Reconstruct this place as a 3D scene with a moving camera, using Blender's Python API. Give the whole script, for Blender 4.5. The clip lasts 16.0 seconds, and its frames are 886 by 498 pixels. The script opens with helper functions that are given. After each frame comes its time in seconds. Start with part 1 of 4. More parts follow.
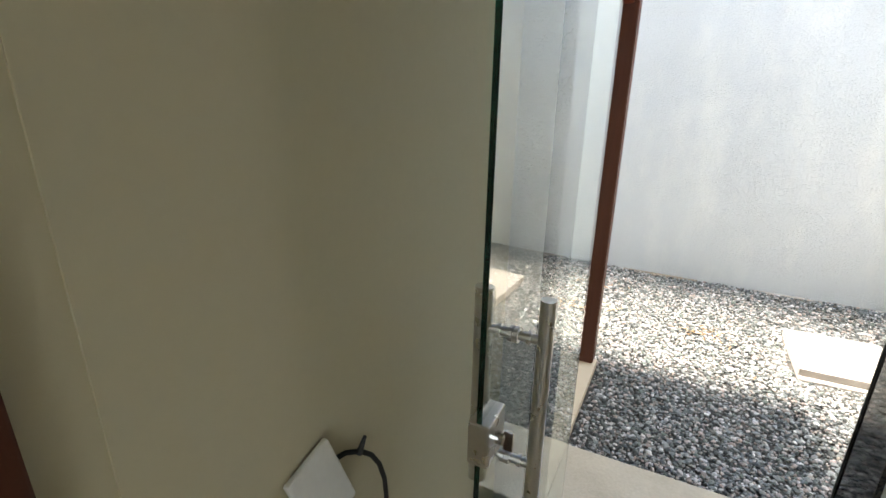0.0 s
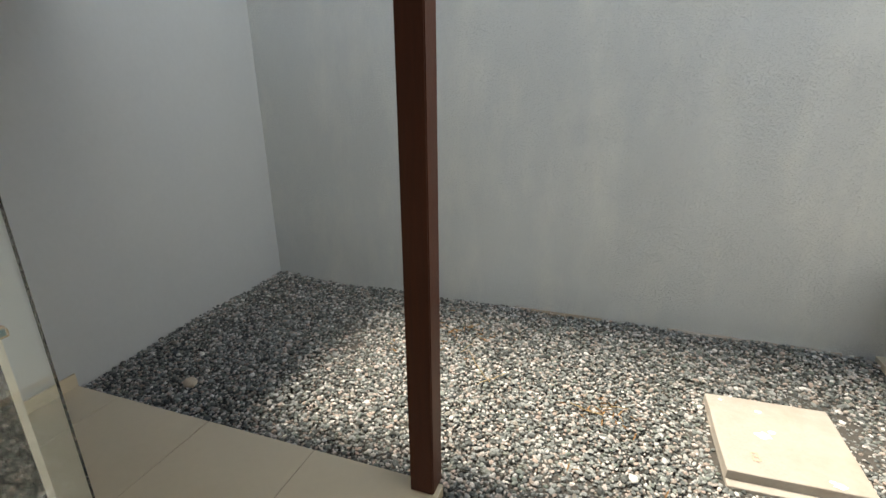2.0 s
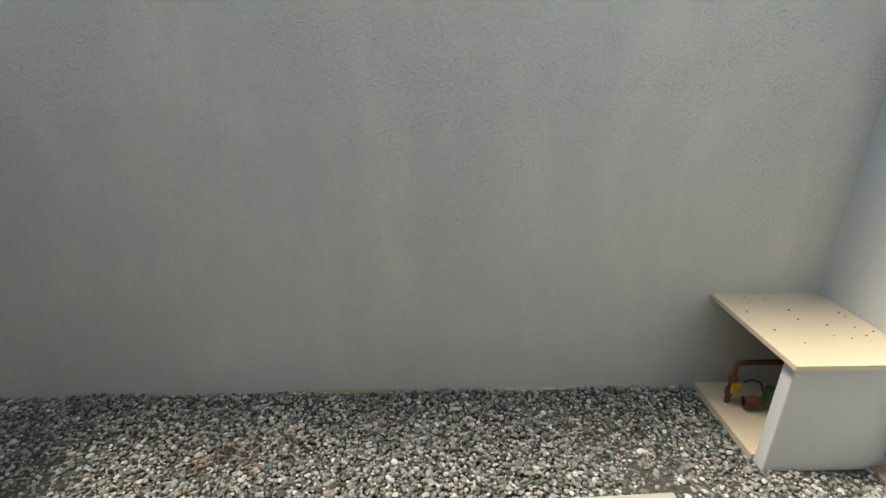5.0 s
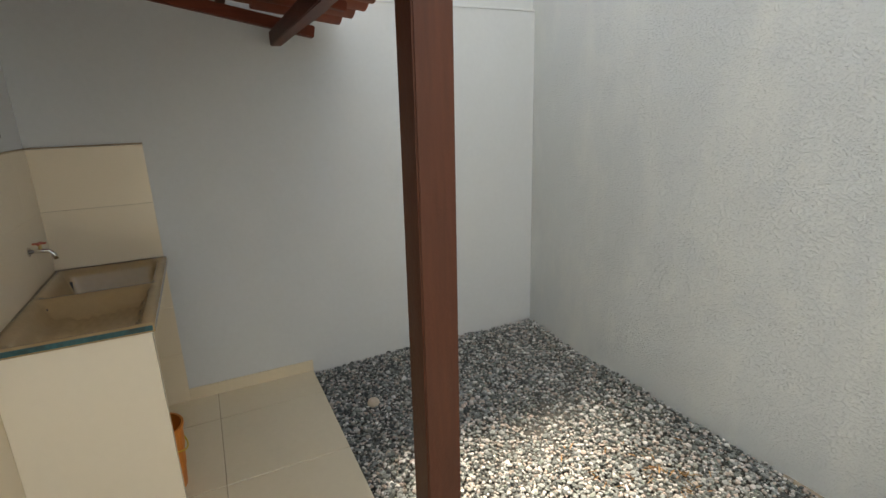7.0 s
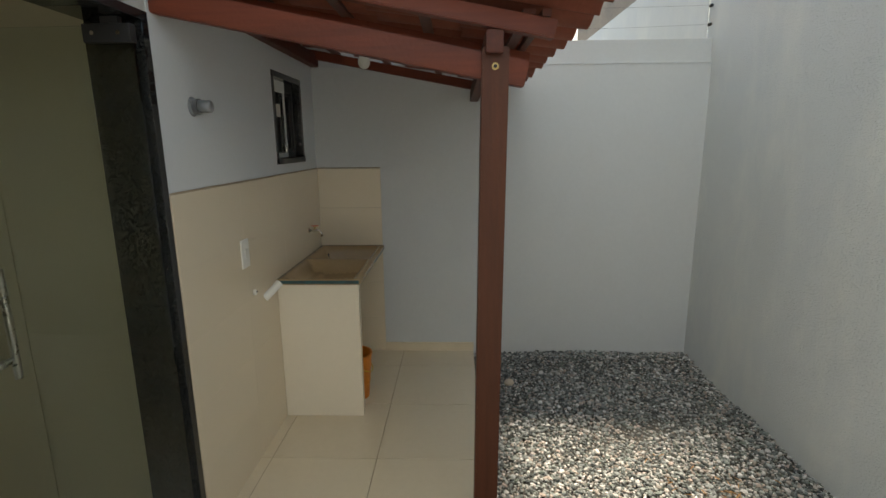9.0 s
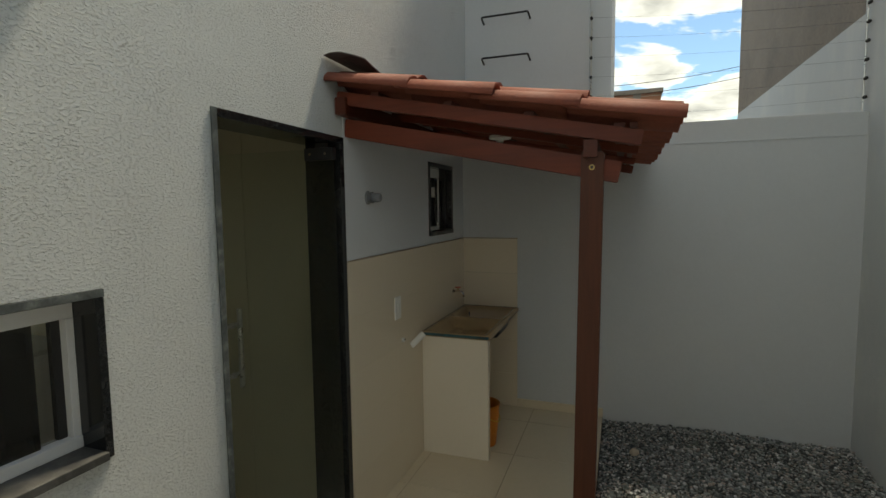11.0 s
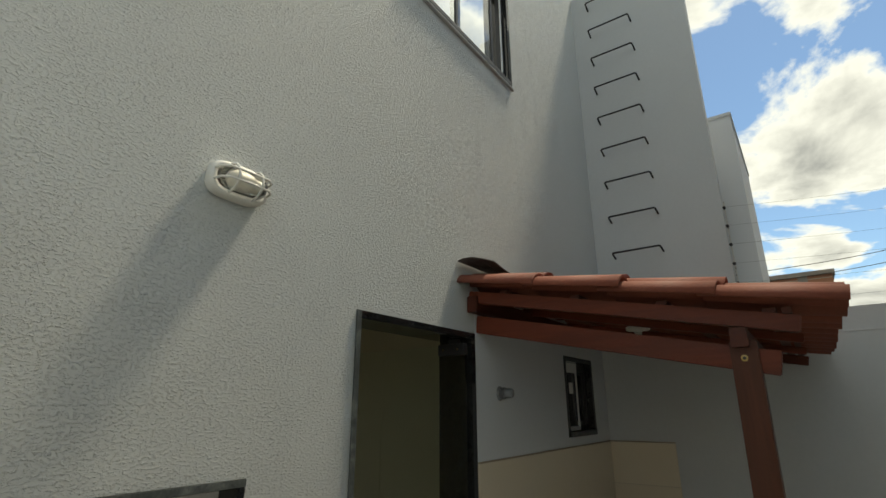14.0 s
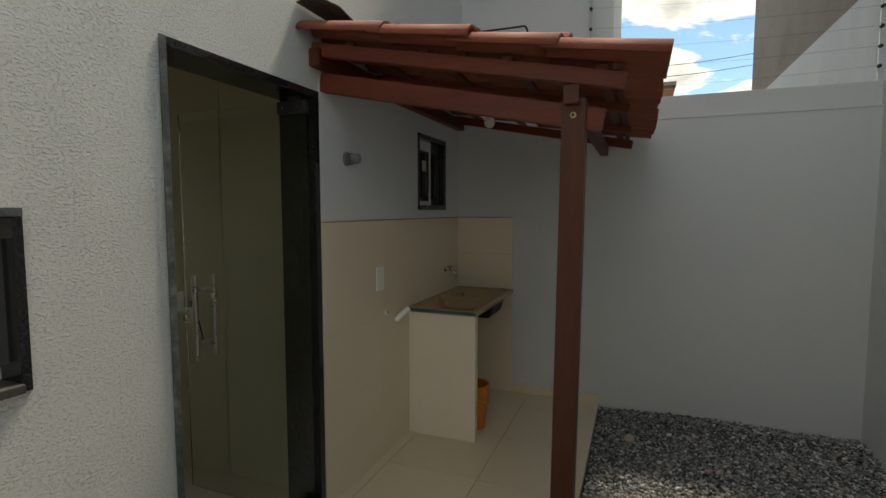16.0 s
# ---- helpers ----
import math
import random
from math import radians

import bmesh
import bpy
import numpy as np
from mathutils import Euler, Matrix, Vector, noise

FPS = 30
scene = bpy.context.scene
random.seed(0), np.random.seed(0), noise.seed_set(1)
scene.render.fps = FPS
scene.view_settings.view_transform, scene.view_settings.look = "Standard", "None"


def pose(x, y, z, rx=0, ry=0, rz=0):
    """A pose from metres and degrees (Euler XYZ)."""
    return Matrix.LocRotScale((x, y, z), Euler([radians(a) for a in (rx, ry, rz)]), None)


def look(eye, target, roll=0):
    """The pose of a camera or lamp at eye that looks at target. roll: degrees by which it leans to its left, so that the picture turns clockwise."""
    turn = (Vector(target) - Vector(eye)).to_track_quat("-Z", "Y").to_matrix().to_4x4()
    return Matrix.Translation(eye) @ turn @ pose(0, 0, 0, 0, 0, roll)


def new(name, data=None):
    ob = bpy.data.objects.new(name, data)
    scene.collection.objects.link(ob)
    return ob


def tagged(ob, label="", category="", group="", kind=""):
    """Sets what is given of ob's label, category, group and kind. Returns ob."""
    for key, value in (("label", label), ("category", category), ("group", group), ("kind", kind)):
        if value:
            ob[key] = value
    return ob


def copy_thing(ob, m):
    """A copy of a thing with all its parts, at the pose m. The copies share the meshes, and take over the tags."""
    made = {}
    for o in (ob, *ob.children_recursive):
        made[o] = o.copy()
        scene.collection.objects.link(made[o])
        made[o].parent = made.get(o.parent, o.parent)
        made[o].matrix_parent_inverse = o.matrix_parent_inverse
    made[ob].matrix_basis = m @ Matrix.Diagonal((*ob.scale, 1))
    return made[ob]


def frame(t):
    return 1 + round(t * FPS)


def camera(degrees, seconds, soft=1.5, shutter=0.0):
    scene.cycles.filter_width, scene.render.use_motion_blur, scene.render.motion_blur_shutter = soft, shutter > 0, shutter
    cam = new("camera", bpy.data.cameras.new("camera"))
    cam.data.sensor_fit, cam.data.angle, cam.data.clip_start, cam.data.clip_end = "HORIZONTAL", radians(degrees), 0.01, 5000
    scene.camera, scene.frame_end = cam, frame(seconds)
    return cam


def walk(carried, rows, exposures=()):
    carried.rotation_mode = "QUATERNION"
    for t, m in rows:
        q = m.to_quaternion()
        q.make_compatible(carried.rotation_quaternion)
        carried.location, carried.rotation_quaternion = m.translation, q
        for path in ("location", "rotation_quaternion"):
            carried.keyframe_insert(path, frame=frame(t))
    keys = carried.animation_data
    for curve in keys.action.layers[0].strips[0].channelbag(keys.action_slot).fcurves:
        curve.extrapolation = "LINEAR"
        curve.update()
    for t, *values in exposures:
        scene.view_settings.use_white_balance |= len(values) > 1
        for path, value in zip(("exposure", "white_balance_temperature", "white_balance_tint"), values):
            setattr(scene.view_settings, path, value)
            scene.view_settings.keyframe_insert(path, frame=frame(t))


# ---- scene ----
cam = camera(83.3, 16.0)
PATH = [
    (0, (0.336, -1.499, 1.608), (-0.497, 0.19, 0.934), 0.9),
    (0.5, (0.447, -1.195, 1.606), (-0.236, 0.568, 0.954), 0.4),
    (1, (0.542, -0.859, 1.596), (-0.089, 0.924, 0.945), 0.3),
    (1.5, (0.559, -0.505, 1.608), (-0.073, 1.268, 0.931), 0.3),
    (2, (0.564, -0.231, 1.548), (-0.076, 1.541, 0.878), -0.6),
    (2.5, (0.552, -0.11, 1.498), (0.2, 1.737, 0.817), 0.7),
    (3, (0.564, -0.053, 1.482), (0.479, 1.816, 0.776), 0.4),
    (3.2, (0.566, -0.039, 1.495), (0.558, 1.831, 0.785), 0.3),
    (5.3, (0.615, 0.926, 1.645), (0.695, 2.777, 0.889), 0.6),
    (5.5, (0.614, 0.982, 1.639), (0.505, 2.848, 0.929), 0.2),
    (5.7, (0.621, 1.008, 1.648), (0.202, 2.844, 0.976), -1.0),
    (6, (0.652, 0.999, 1.645), (-0.164, 2.709, 1.003), -2.3),
    (6.5, (0.826, 0.847, 1.591), (-0.593, 2.143, 1.038), -2.3),
    (6.7, (0.9, 0.792, 1.603), (-0.667, 1.91, 1.06), -2.3),
    (7, (1.017, 0.754, 1.63), (-0.722, 1.581, 1.089), -1.9),
    (7.5, (1.225, 0.82, 1.66), (-0.658, 1.246, 1.137), -1.3),
    (8, (1.44, 0.919, 1.672), (-0.494, 1.077, 1.188), -0.6),
    (8.2, (1.528, 0.947, 1.676), (-0.414, 1.016, 1.204), -0.5),
    (10.3, (2.209, 1.335, 1.746), (0.246, 1.07, 1.47), -0.6),
    (10.5, (2.233, 1.352, 1.762), (0.289, 0.957, 1.504), -0.8),
    (11, (2.268, 1.357, 1.791), (0.393, 0.682, 1.622), -0.7),
    (11.5, (2.3, 1.386, 1.821), (0.493, 0.528, 1.839), -0.6),
    (12, (2.324, 1.417, 1.843), (0.579, 0.463, 2.054), -0.8),
    (12.5, (2.352, 1.432, 1.862), (0.664, 0.425, 2.232), -0.7),
    (13, (2.368, 1.452, 1.864), (0.739, 0.403, 2.358), -0.5),
    (13.5, (2.352, 1.459, 1.854), (0.771, 0.378, 2.428), -0.4),
    (14, (2.274, 1.427, 1.78), (0.724, 0.316, 2.382), -0.2),
    (14.5, (2.181, 1.422, 1.683), (0.611, 0.257, 2.104), 0.0),
    (15, (2.12, 1.436, 1.623), (0.526, 0.235, 1.741), 0.2),
    (15.5, (2.101, 1.481, 1.585), (0.423, 0.394, 1.523), -0.1),
    (16, (2.105, 1.487, 1.571), (0.248, 0.76, 1.415), -0.0),
]

# ---------------------------------------------------------------- light
SUN_TRAVEL = Vector((0.465, -0.088, -1.0)).normalized()
EXPOSURES = [(0.0, 3.34, 7600, 11), (0.5, 2.90, 7500, 9), (1.0, 2.70, 7400, 7), (1.5, 2.39, 7700, 9), (2.0, 1.98, 8100, 8), (3.0, 1.67, 7900, 5), (5.5, 1.60, 8500, 8),
             (6.0, 2.40, 8900, 10), (6.5, 2.42, 8900, 10), (7.5, 2.52, 8500, 8), (8.2, 2.37, 8400, 7), (10.5, 1.08, 9200, 6), (11.5, 0.84, 8500, 2), (12.5, 0.79, 8700, 3),
             (14.0, 0.68, 8900, 3), (14.5, 0.84, 8800, 3), (15.0, 0.90, 8700, 4), (16.0, 1.0, 8800, 7)]
walk(cam, [(t, look(eye, target, roll)) for t, eye, target, roll in PATH], EXPOSURES)

world = bpy.data.worlds.new("sky")
scene.world = world
world.use_nodes = True
wn, wl = world.node_tree.nodes, world.node_tree.links
wn.clear()
w_out = wn.new("ShaderNodeOutputWorld")
w_bg = wn.new("ShaderNodeBackground")
w_sky = wn.new("ShaderNodeTexSky")
w_sky.sky_type = "NISHITA"
w_sky.sun_disc = False
w_sky.sun_elevation = math.asin(-SUN_TRAVEL.z)
w_sky.sun_rotation = math.atan2(-SUN_TRAVEL.x, -SUN_TRAVEL.y)
w_sky.air_density = 1.0
w_sky.dust_density = 0.2
w_sky.ozone_density = 2.5
w_tc = wn.new("ShaderNodeTexCoord")
w_sep = wn.new("ShaderNodeSeparateXYZ")
wl.new(w_tc.outputs["Generated"], w_sep.inputs[0])
w_h = wn.new("ShaderNodeMath"); w_h.operation = "ADD"; w_h.inputs[1].default_value = 0.22
w_max = wn.new("ShaderNodeMath"); w_max.operation = "MAXIMUM"; w_max.inputs[1].default_value = 0.0
wl.new(w_sep.outputs["Z"], w_max.inputs[0]); wl.new(w_max.outputs[0], w_h.inputs[0])
w_div = wn.new("ShaderNodeVectorMath"); w_div.operation = "DIVIDE"
w_comb = wn.new("ShaderNodeCombineXYZ")
for k in range(3):
    wl.new(w_h.outputs[0], w_comb.inputs[k])
wl.new(w_tc.outputs["Generated"], w_div.inputs[0]); wl.new(w_comb.outputs[0], w_div.inputs[1])
w_map = wn.new("ShaderNodeMapping")
w_map.inputs["Location"].default_value = (3.1, 1.7, 0.4)
w_map.inputs["Scale"].default_value = (1.0, 1.0, 1.3)
wl.new(w_div.outputs[0], w_map.inputs[0])
w_noise = wn.new("ShaderNodeTexNoise")
w_noise.inputs["Scale"].default_value = 2.3
w_noise.inputs["Detail"].default_value = 9.0
w_noise.inputs["Roughness"].default_value = 0.55
w_noise.inputs["Distortion"].default_value = 0.25
wl.new(w_map.outputs[0], w_noise.inputs["Vector"])
w_ramp = wn.new("ShaderNodeValToRGB")
w_ramp.color_ramp.elements[0].position, w_ramp.color_ramp.elements[1].position = 0.47, 0.52
w_ramp.color_ramp.elements[0].color, w_ramp.color_ramp.elements[1].color = (0, 0, 0, 1), (1, 1, 1, 1)
wl.new(w_noise.outputs["Fac"], w_ramp.inputs[0])
# clouds: bright rims, greyer hearts
w_cl = wn.new("ShaderNodeValToRGB")
w_cl.color_ramp.elements[0].position, w_cl.color_ramp.elements[1].position = 0.50, 0.68
w_cl.color_ramp.elements[0].color, w_cl.color_ramp.elements[1].color = (4.25, 4.70, 5.25, 1), (1.7, 1.92, 2.25, 1)
wl.new(w_noise.outputs["Fac"], w_cl.inputs[0])
w_mix = wn.new("ShaderNodeMix"); w_mix.data_type = "RGBA"
wl.new(w_ramp.outputs["Color"], w_mix.inputs["Factor"])
w_dim = wn.new("ShaderNodeVectorMath"); w_dim.operation = "MULTIPLY"
w_dim.inputs[1].default_value = (0.48, 0.60, 0.72)
wl.new(w_sky.outputs["Color"], w_dim.inputs[0]); wl.new(w_dim.outputs[0], w_mix.inputs["A"]); wl.new(w_cl.outputs["Color"], w_mix.inputs["B"])
w_bg.inputs["Strength"].default_value = 0.15
wl.new(w_mix.outputs["Result"], w_bg.inputs["Color"])
wl.new(w_bg.outputs[0], w_out.inputs["Surface"])

sun_data = bpy.data.lights.new("sun", "SUN")
sun_data.energy, sun_data.angle, sun_data.color = 2.1, radians(8.0), (1.0, 0.983, 0.962)
sun = new("sun", sun_data)
sun.matrix_world = look(Vector((0, 0, 12)) - SUN_TRAVEL * 4, Vector((0, 0, 12)))

# added fill lamp at the unseen back opening, to brighten the rooms inside
back_data = bpy.data.lights.new("back_fill_light", "AREA")
back_data.shape, back_data.size, back_data.size_y = "RECTANGLE", 1.35, 1.85
back_data.energy, back_data.color = 0.6, (0.94, 0.98, 1.0)
back = new("back_fill_light", back_data)
back.matrix_world = look(Vector((1.665, -4.63, 1.375)), Vector((1.665, 0.0, 1.375)))


# ---------------------------------------------------------------- materials
def material(name, base, rough=0.6, metal=0.0, spread=0.06, scale=6.0, grain=90.0, bump=0.0, bump_scale=120.0,
             stain=None, stain_amount=0.0, stain_scale=2.0, stretch=(1, 1, 1), spec=0.5, coat=0.0, per_piece=0.0,
             rough_spread=0.08, bump_detail=4.0, bump_distance=0.004, fleck=0.0, bump_stretch=(1, 1, 1)):
    """A surface with coarse and fine variation of its colour, stains, and a fine relief."""
    m = bpy.data.materials.new(name)
    m.use_nodes = True
    n, l = m.node_tree.nodes, m.node_tree.links
    bsdf = n["Principled BSDF"]
    tc = n.new("ShaderNodeTexCoord")
    mp = n.new("ShaderNodeMapping")
    mp.inputs["Scale"].default_value = stretch
    l.new(tc.outputs["Object"], mp.inputs[0])
    def noise_of(s, detail=4.0, rough_=0.55):
        t = n.new("ShaderNodeTexNoise")
        t.inputs["Scale"].default_value, t.inputs["Detail"].default_value, t.inputs["Roughness"].default_value = s, detail, rough_
        l.new(mp.outputs[0], t.inputs["Vector"])
        return t.outputs["Fac"]
    def ranged(value, lo, hi, a=0.2, b=0.8):
        r = n.new("ShaderNodeMapRange")
        r.inputs["From Min"].default_value, r.inputs["From Max"].default_value = a, b
        r.inputs["To Min"].default_value, r.inputs["To Max"].default_value = lo, hi
        l.new(value, r.inputs["Value"])
        return r.outputs["Result"]
    def times(a, b):
        t = n.new("ShaderNodeMath"); t.operation = "MULTIPLY"
        l.new(a, t.inputs[0]); l.new(b, t.inputs[1])
        return t.outputs[0]
    coarse, fine = noise_of(scale), noise_of(grain, 2.0)
    gain = times(ranged(coarse, 1 - spread, 1 + spread), ranged(fine, 1 - spread * 0.7, 1 + spread * 0.7))
    if per_piece:
        info = n.new("ShaderNodeObjectInfo")
        gain = times(gain, ranged(info.outputs["Random"], 1 - per_piece, 1 + per_piece, 0.0, 1.0))
    tint = n.new("ShaderNodeMix"); tint.data_type = "RGBA"
    tint.inputs["A"].default_value = (*base, 1)
    tint.inputs["B"].default_value = (*(stain or base), 1)
    tint.inputs["Factor"].default_value = 0.0
    if stain_amount:
        l.new(ranged(noise_of(stain_scale, 6.0, 0.65), 0.0, stain_amount, 0.48, 0.72), tint.inputs["Factor"])
    scaled = n.new("ShaderNodeVectorMath"); scaled.operation = "SCALE"
    l.new(tint.outputs["Result"], scaled.inputs[0]); l.new(gain, scaled.inputs["Scale"])
    l.new(scaled.outputs[0], bsdf.inputs["Base Color"])
    l.new(ranged(coarse, max(rough - rough_spread, 0.02), min(rough + rough_spread, 1.0)), bsdf.inputs["Roughness"])
    bsdf.inputs["Metallic"].default_value = metal
    bsdf.inputs["Specular IOR Level"].default_value = spec
    bsdf.inputs["Coat Weight"].default_value = coat
    bsdf.inputs["Coat Roughness"].default_value = 0.12
    if bump:
        b = n.new("ShaderNodeBump")
        b.inputs["Strength"].default_value, b.inputs["Distance"].default_value = bump, bump_distance
        mp2 = n.new("ShaderNodeMapping")
        mp2.inputs["Scale"].default_value = bump_stretch
        l.new(tc.outputs["Object"], mp2.inputs[0])
        bn_ = n.new("ShaderNodeTexNoise")
        bn_.inputs["Scale"].default_value, bn_.inputs["Detail"].default_value, bn_.inputs["Roughness"].default_value = bump_scale, bump_detail, 0.6
        bn_.inputs["Distortion"].default_value = 0.15 if fleck else 0.0
        l.new(mp2.outputs[0], bn_.inputs["Vector"])
        height = bn_.outputs["Fac"]
        if fleck:
            # sparse raised flecks of the roller over a finer ground
            patch = n.new("ShaderNodeTexNoise")
            patch.inputs["Scale"].default_value, patch.inputs["Detail"].default_value = 7.0, 3.0
            l.new(tc.outputs["Object"], patch.inputs["Vector"])
            crest = times(ranged(height, 0.0, 1.0, 0.50, 0.76), ranged(patch.outputs["Fac"], 0.6, 1.15, 0.35, 0.65))
            add = n.new("ShaderNodeMath"); add.operation = "MULTIPLY_ADD"
            l.new(crest, add.inputs[0]); add.inputs[1].default_value = fleck
            l.new(ranged(height, 0.0, 0.12, 0.2, 0.8), add.inputs[2])
            height = add.outputs[0]
        l.new(height, b.inputs["Height"])
        l.new(b.outputs[0], bsdf.inputs["Normal"])
    return m


M_STUCCO = material("stucco_paint", (0.60, 0.625, 0.615), 0.75, spread=0.025, scale=1.3, grain=60, bump=1.0, bump_scale=122, bump_distance=0.0033, bump_detail=3.0, fleck=1.8, bump_stretch=(0.7, 0.9, 1.2))
M_STUCCO_N = material("stucco_paint_grey", (0.60, 0.625, 0.63), 0.75, spread=0.03, scale=1.1, grain=70, bump=1.0, bump_scale=110, bump_distance=0.0038, bump_detail=2.5, fleck=1.2, bump_stretch=(0.7, 0.7, 1.3),
                      stain=(0.72, 0.73, 0.70), stain_amount=0.75, stain_scale=1.5, stretch=(1.9, 1.9, 0.7))
M_SMOOTH = material("smooth_paint", (0.60, 0.625, 0.645), 0.7, spread=0.02, scale=1.5, grain=40, bump=0.25, bump_scale=35, bump_distance=0.002)
M_SMOOTH_W = material("smooth_grey_paint", (0.53, 0.55, 0.56), 0.7, spread=0.03, scale=1.5, grain=40, bump=0.25, bump_scale=35, bump_distance=0.002, stain=(0.56, 0.575, 0.58), stain_amount=0.5, stain_scale=1.2)
M_RAW = material("raw_render", (0.25, 0.21, 0.175), 0.9, spread=0.16, scale=2.0, grain=45, bump=0.8, bump_scale=40, stain=(0.17, 0.15, 0.13), stain_amount=0.7, stain_scale=1.4)
M_CREAM = material("cream_paint", (0.56, 0.505, 0.355), 0.6, spread=0.02, scale=1.2, grain=50, bump=0.15, bump_scale=60, bump_distance=0.002)
M_CEIL = material("ceiling_paint", (0.62, 0.60, 0.52), 0.8, spread=0.02, scale=1.2)
M_TILE = material("porcelain_tile", (0.66, 0.565, 0.42), 0.22, spread=0.025, scale=3.0, grain=30, per_piece=0.03, stain=(0.54, 0.44, 0.315), stain_amount=0.15, stain_scale=3.5, rough_spread=0.02)
M_WALLTILE = material("wall_tile", (0.70, 0.605, 0.465), 0.20, spread=0.004, scale=2.0, grain=30, per_piece=0.015, rough_spread=0.01)
M_GROUT = material("grout", (0.36, 0.29, 0.21), 0.9, spread=0.12, scale=9)
M_PANEL = material("pale_panel_tile", (0.72, 0.655, 0.55), 0.25, spread=0.015, scale=3.0, grain=30, rough_spread=0.02)
M_GROUT_PALE = material("pale_grout", (0.60, 0.51, 0.385), 0.8, spread=0.06, scale=9)
M_CONCRETE = material("slab_concrete", (0.365, 0.335, 0.30), 0.85, spread=0.09, scale=7, grain=80, bump=0.5, bump_scale=70, stain=(0.33, 0.265, 0.215), stain_amount=0.7, stain_scale=5)
M_PAD = material("pad_concrete", (0.50, 0.44, 0.34), 0.6, spread=0.1, scale=6, grain=70, bump=0.3, bump_scale=80, stain=(0.36, 0.30, 0.22), stain_amount=0.5, stain_scale=4)
M_WOOD = material("varnished_wood", (0.080, 0.0235, 0.0110), 0.5, spread=0.26, scale=7, grain=70, bump=0.3, bump_scale=60, stretch=(1, 1, 0.07), coat=0.03, spec=0.3, stain=(0.045, 0.011, 0.007), stain_amount=0.6, stain_scale=9, per_piece=0.1)
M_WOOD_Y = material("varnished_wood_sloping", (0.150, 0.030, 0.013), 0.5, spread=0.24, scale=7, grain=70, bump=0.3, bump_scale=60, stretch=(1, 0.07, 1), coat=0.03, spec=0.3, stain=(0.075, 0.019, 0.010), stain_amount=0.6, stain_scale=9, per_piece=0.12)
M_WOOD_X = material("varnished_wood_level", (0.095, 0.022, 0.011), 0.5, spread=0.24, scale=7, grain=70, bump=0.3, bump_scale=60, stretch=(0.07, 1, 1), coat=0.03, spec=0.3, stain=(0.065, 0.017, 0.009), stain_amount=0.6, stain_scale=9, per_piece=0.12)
M_TERRA = material("terracotta", (0.235, 0.062, 0.036), 0.78, spread=0.14, scale=7, grain=60, bump=0.4, bump_scale=70, stain=(0.23, 0.085, 0.055), stain_amount=0.55, stain_scale=6, per_piece=0.16)
M_GRANITE = material("black_granite", (0.012, 0.013, 0.014), 0.05, spread=0.5, scale=60, grain=260, stain=(0.05, 0.055, 0.055), stain_amount=0.5, stain_scale=190, rough_spread=0.02, spec=0.5)
M_GRANITE_SILL = material("dusty_granite_sill", (0.045, 0.045, 0.043), 0.45, spread=0.3, scale=14, grain=160, stain=(0.14, 0.135, 0.125), stain_amount=0.8, stain_scale=9)
M_GRANITE_CUT = material("granite_sawn_edge", (0.07, 0.08, 0.078), 0.6, spread=0.5, scale=22, grain=120, stain=(0.20, 0.215, 0.205), stain_amount=0.9, stain_scale=16)
M_STEEL = material("brushed_steel", (0.60, 0.58, 0.55), 0.3, metal=1.0, spread=0.05, scale=20, grain=200)
M_CHROME = material("chrome", (0.62, 0.60, 0.57), 0.14, metal=1.0, spread=0.03, scale=20)
M_BRASS = material("brass", (0.42, 0.30, 0.13), 0.4, metal=1.0, spread=0.1, scale=40)
M_IRON = material("painted_iron", (0.018, 0.017, 0.017), 0.5, spread=0.2, scale=30)
M_RUST = material("rusty_pipe", (0.16, 0.06, 0.035), 0.75, spread=0.3, scale=30, grain=150, bump=0.4, bump_scale=150)
M_ALU = material("white_aluminium", (0.66, 0.67, 0.66), 0.35, spread=0.03, scale=5)
M_DARK = material("dark_metal", (0.02, 0.02, 0.021), 0.4, spread=0.15, scale=20)
M_PLASTIC = material("white_plastic", (0.72, 0.71, 0.67), 0.4, spread=0.04, scale=10)
M_OPAL = material("opal_cover", (0.66, 0.645, 0.59), 0.3, spread=0.05, scale=14)
M_GREYPLASTIC = material("grey_plastic", (0.10, 0.105, 0.11), 0.35, spread=0.08, scale=20)
M_CAPGREY = material("pale_grey_plastic", (0.17, 0.18, 0.19), 0.3, spread=0.06, scale=20)
M_ORANGE = material("orange_plastic", (0.55, 0.17, 0.02), 0.45, spread=0.1, scale=14)
M_YELLOW = material("yellow_plastic", (0.55, 0.36, 0.03), 0.5, spread=0.1, scale=14)
M_GREEN = material("green_valve", (0.03, 0.12, 0.05), 0.5, spread=0.15, scale=14)
M_RED = material("red_plastic", (0.40, 0.07, 0.03), 0.45, spread=0.1, scale=14)
M_SINK = material("cultured_marble", (0.36, 0.25, 0.14), 0.2, spread=0.05, scale=5, grain=40, stain=(0.28, 0.185, 0.095), stain_amount=0.45, stain_scale=3, coat=0.3)
M_TEAL = material("teal_paint_smear", (0.012, 0.075, 0.09), 0.5, spread=0.4, scale=30, stain=(0.01, 0.012, 0.012), stain_amount=1.0, stain_scale=14)
M_GREYSTONE = material("pale_grey_stone", (0.42, 0.43, 0.42), 0.6, spread=0.08, scale=20)
M_SHEET = material("weathered_sheet", (0.085, 0.07, 0.065), 0.6, spread=0.2, scale=12, grain=70)
M_BLACK = material("black_rubber", (0.012, 0.012, 0.012), 0.6, spread=0.2, scale=20)
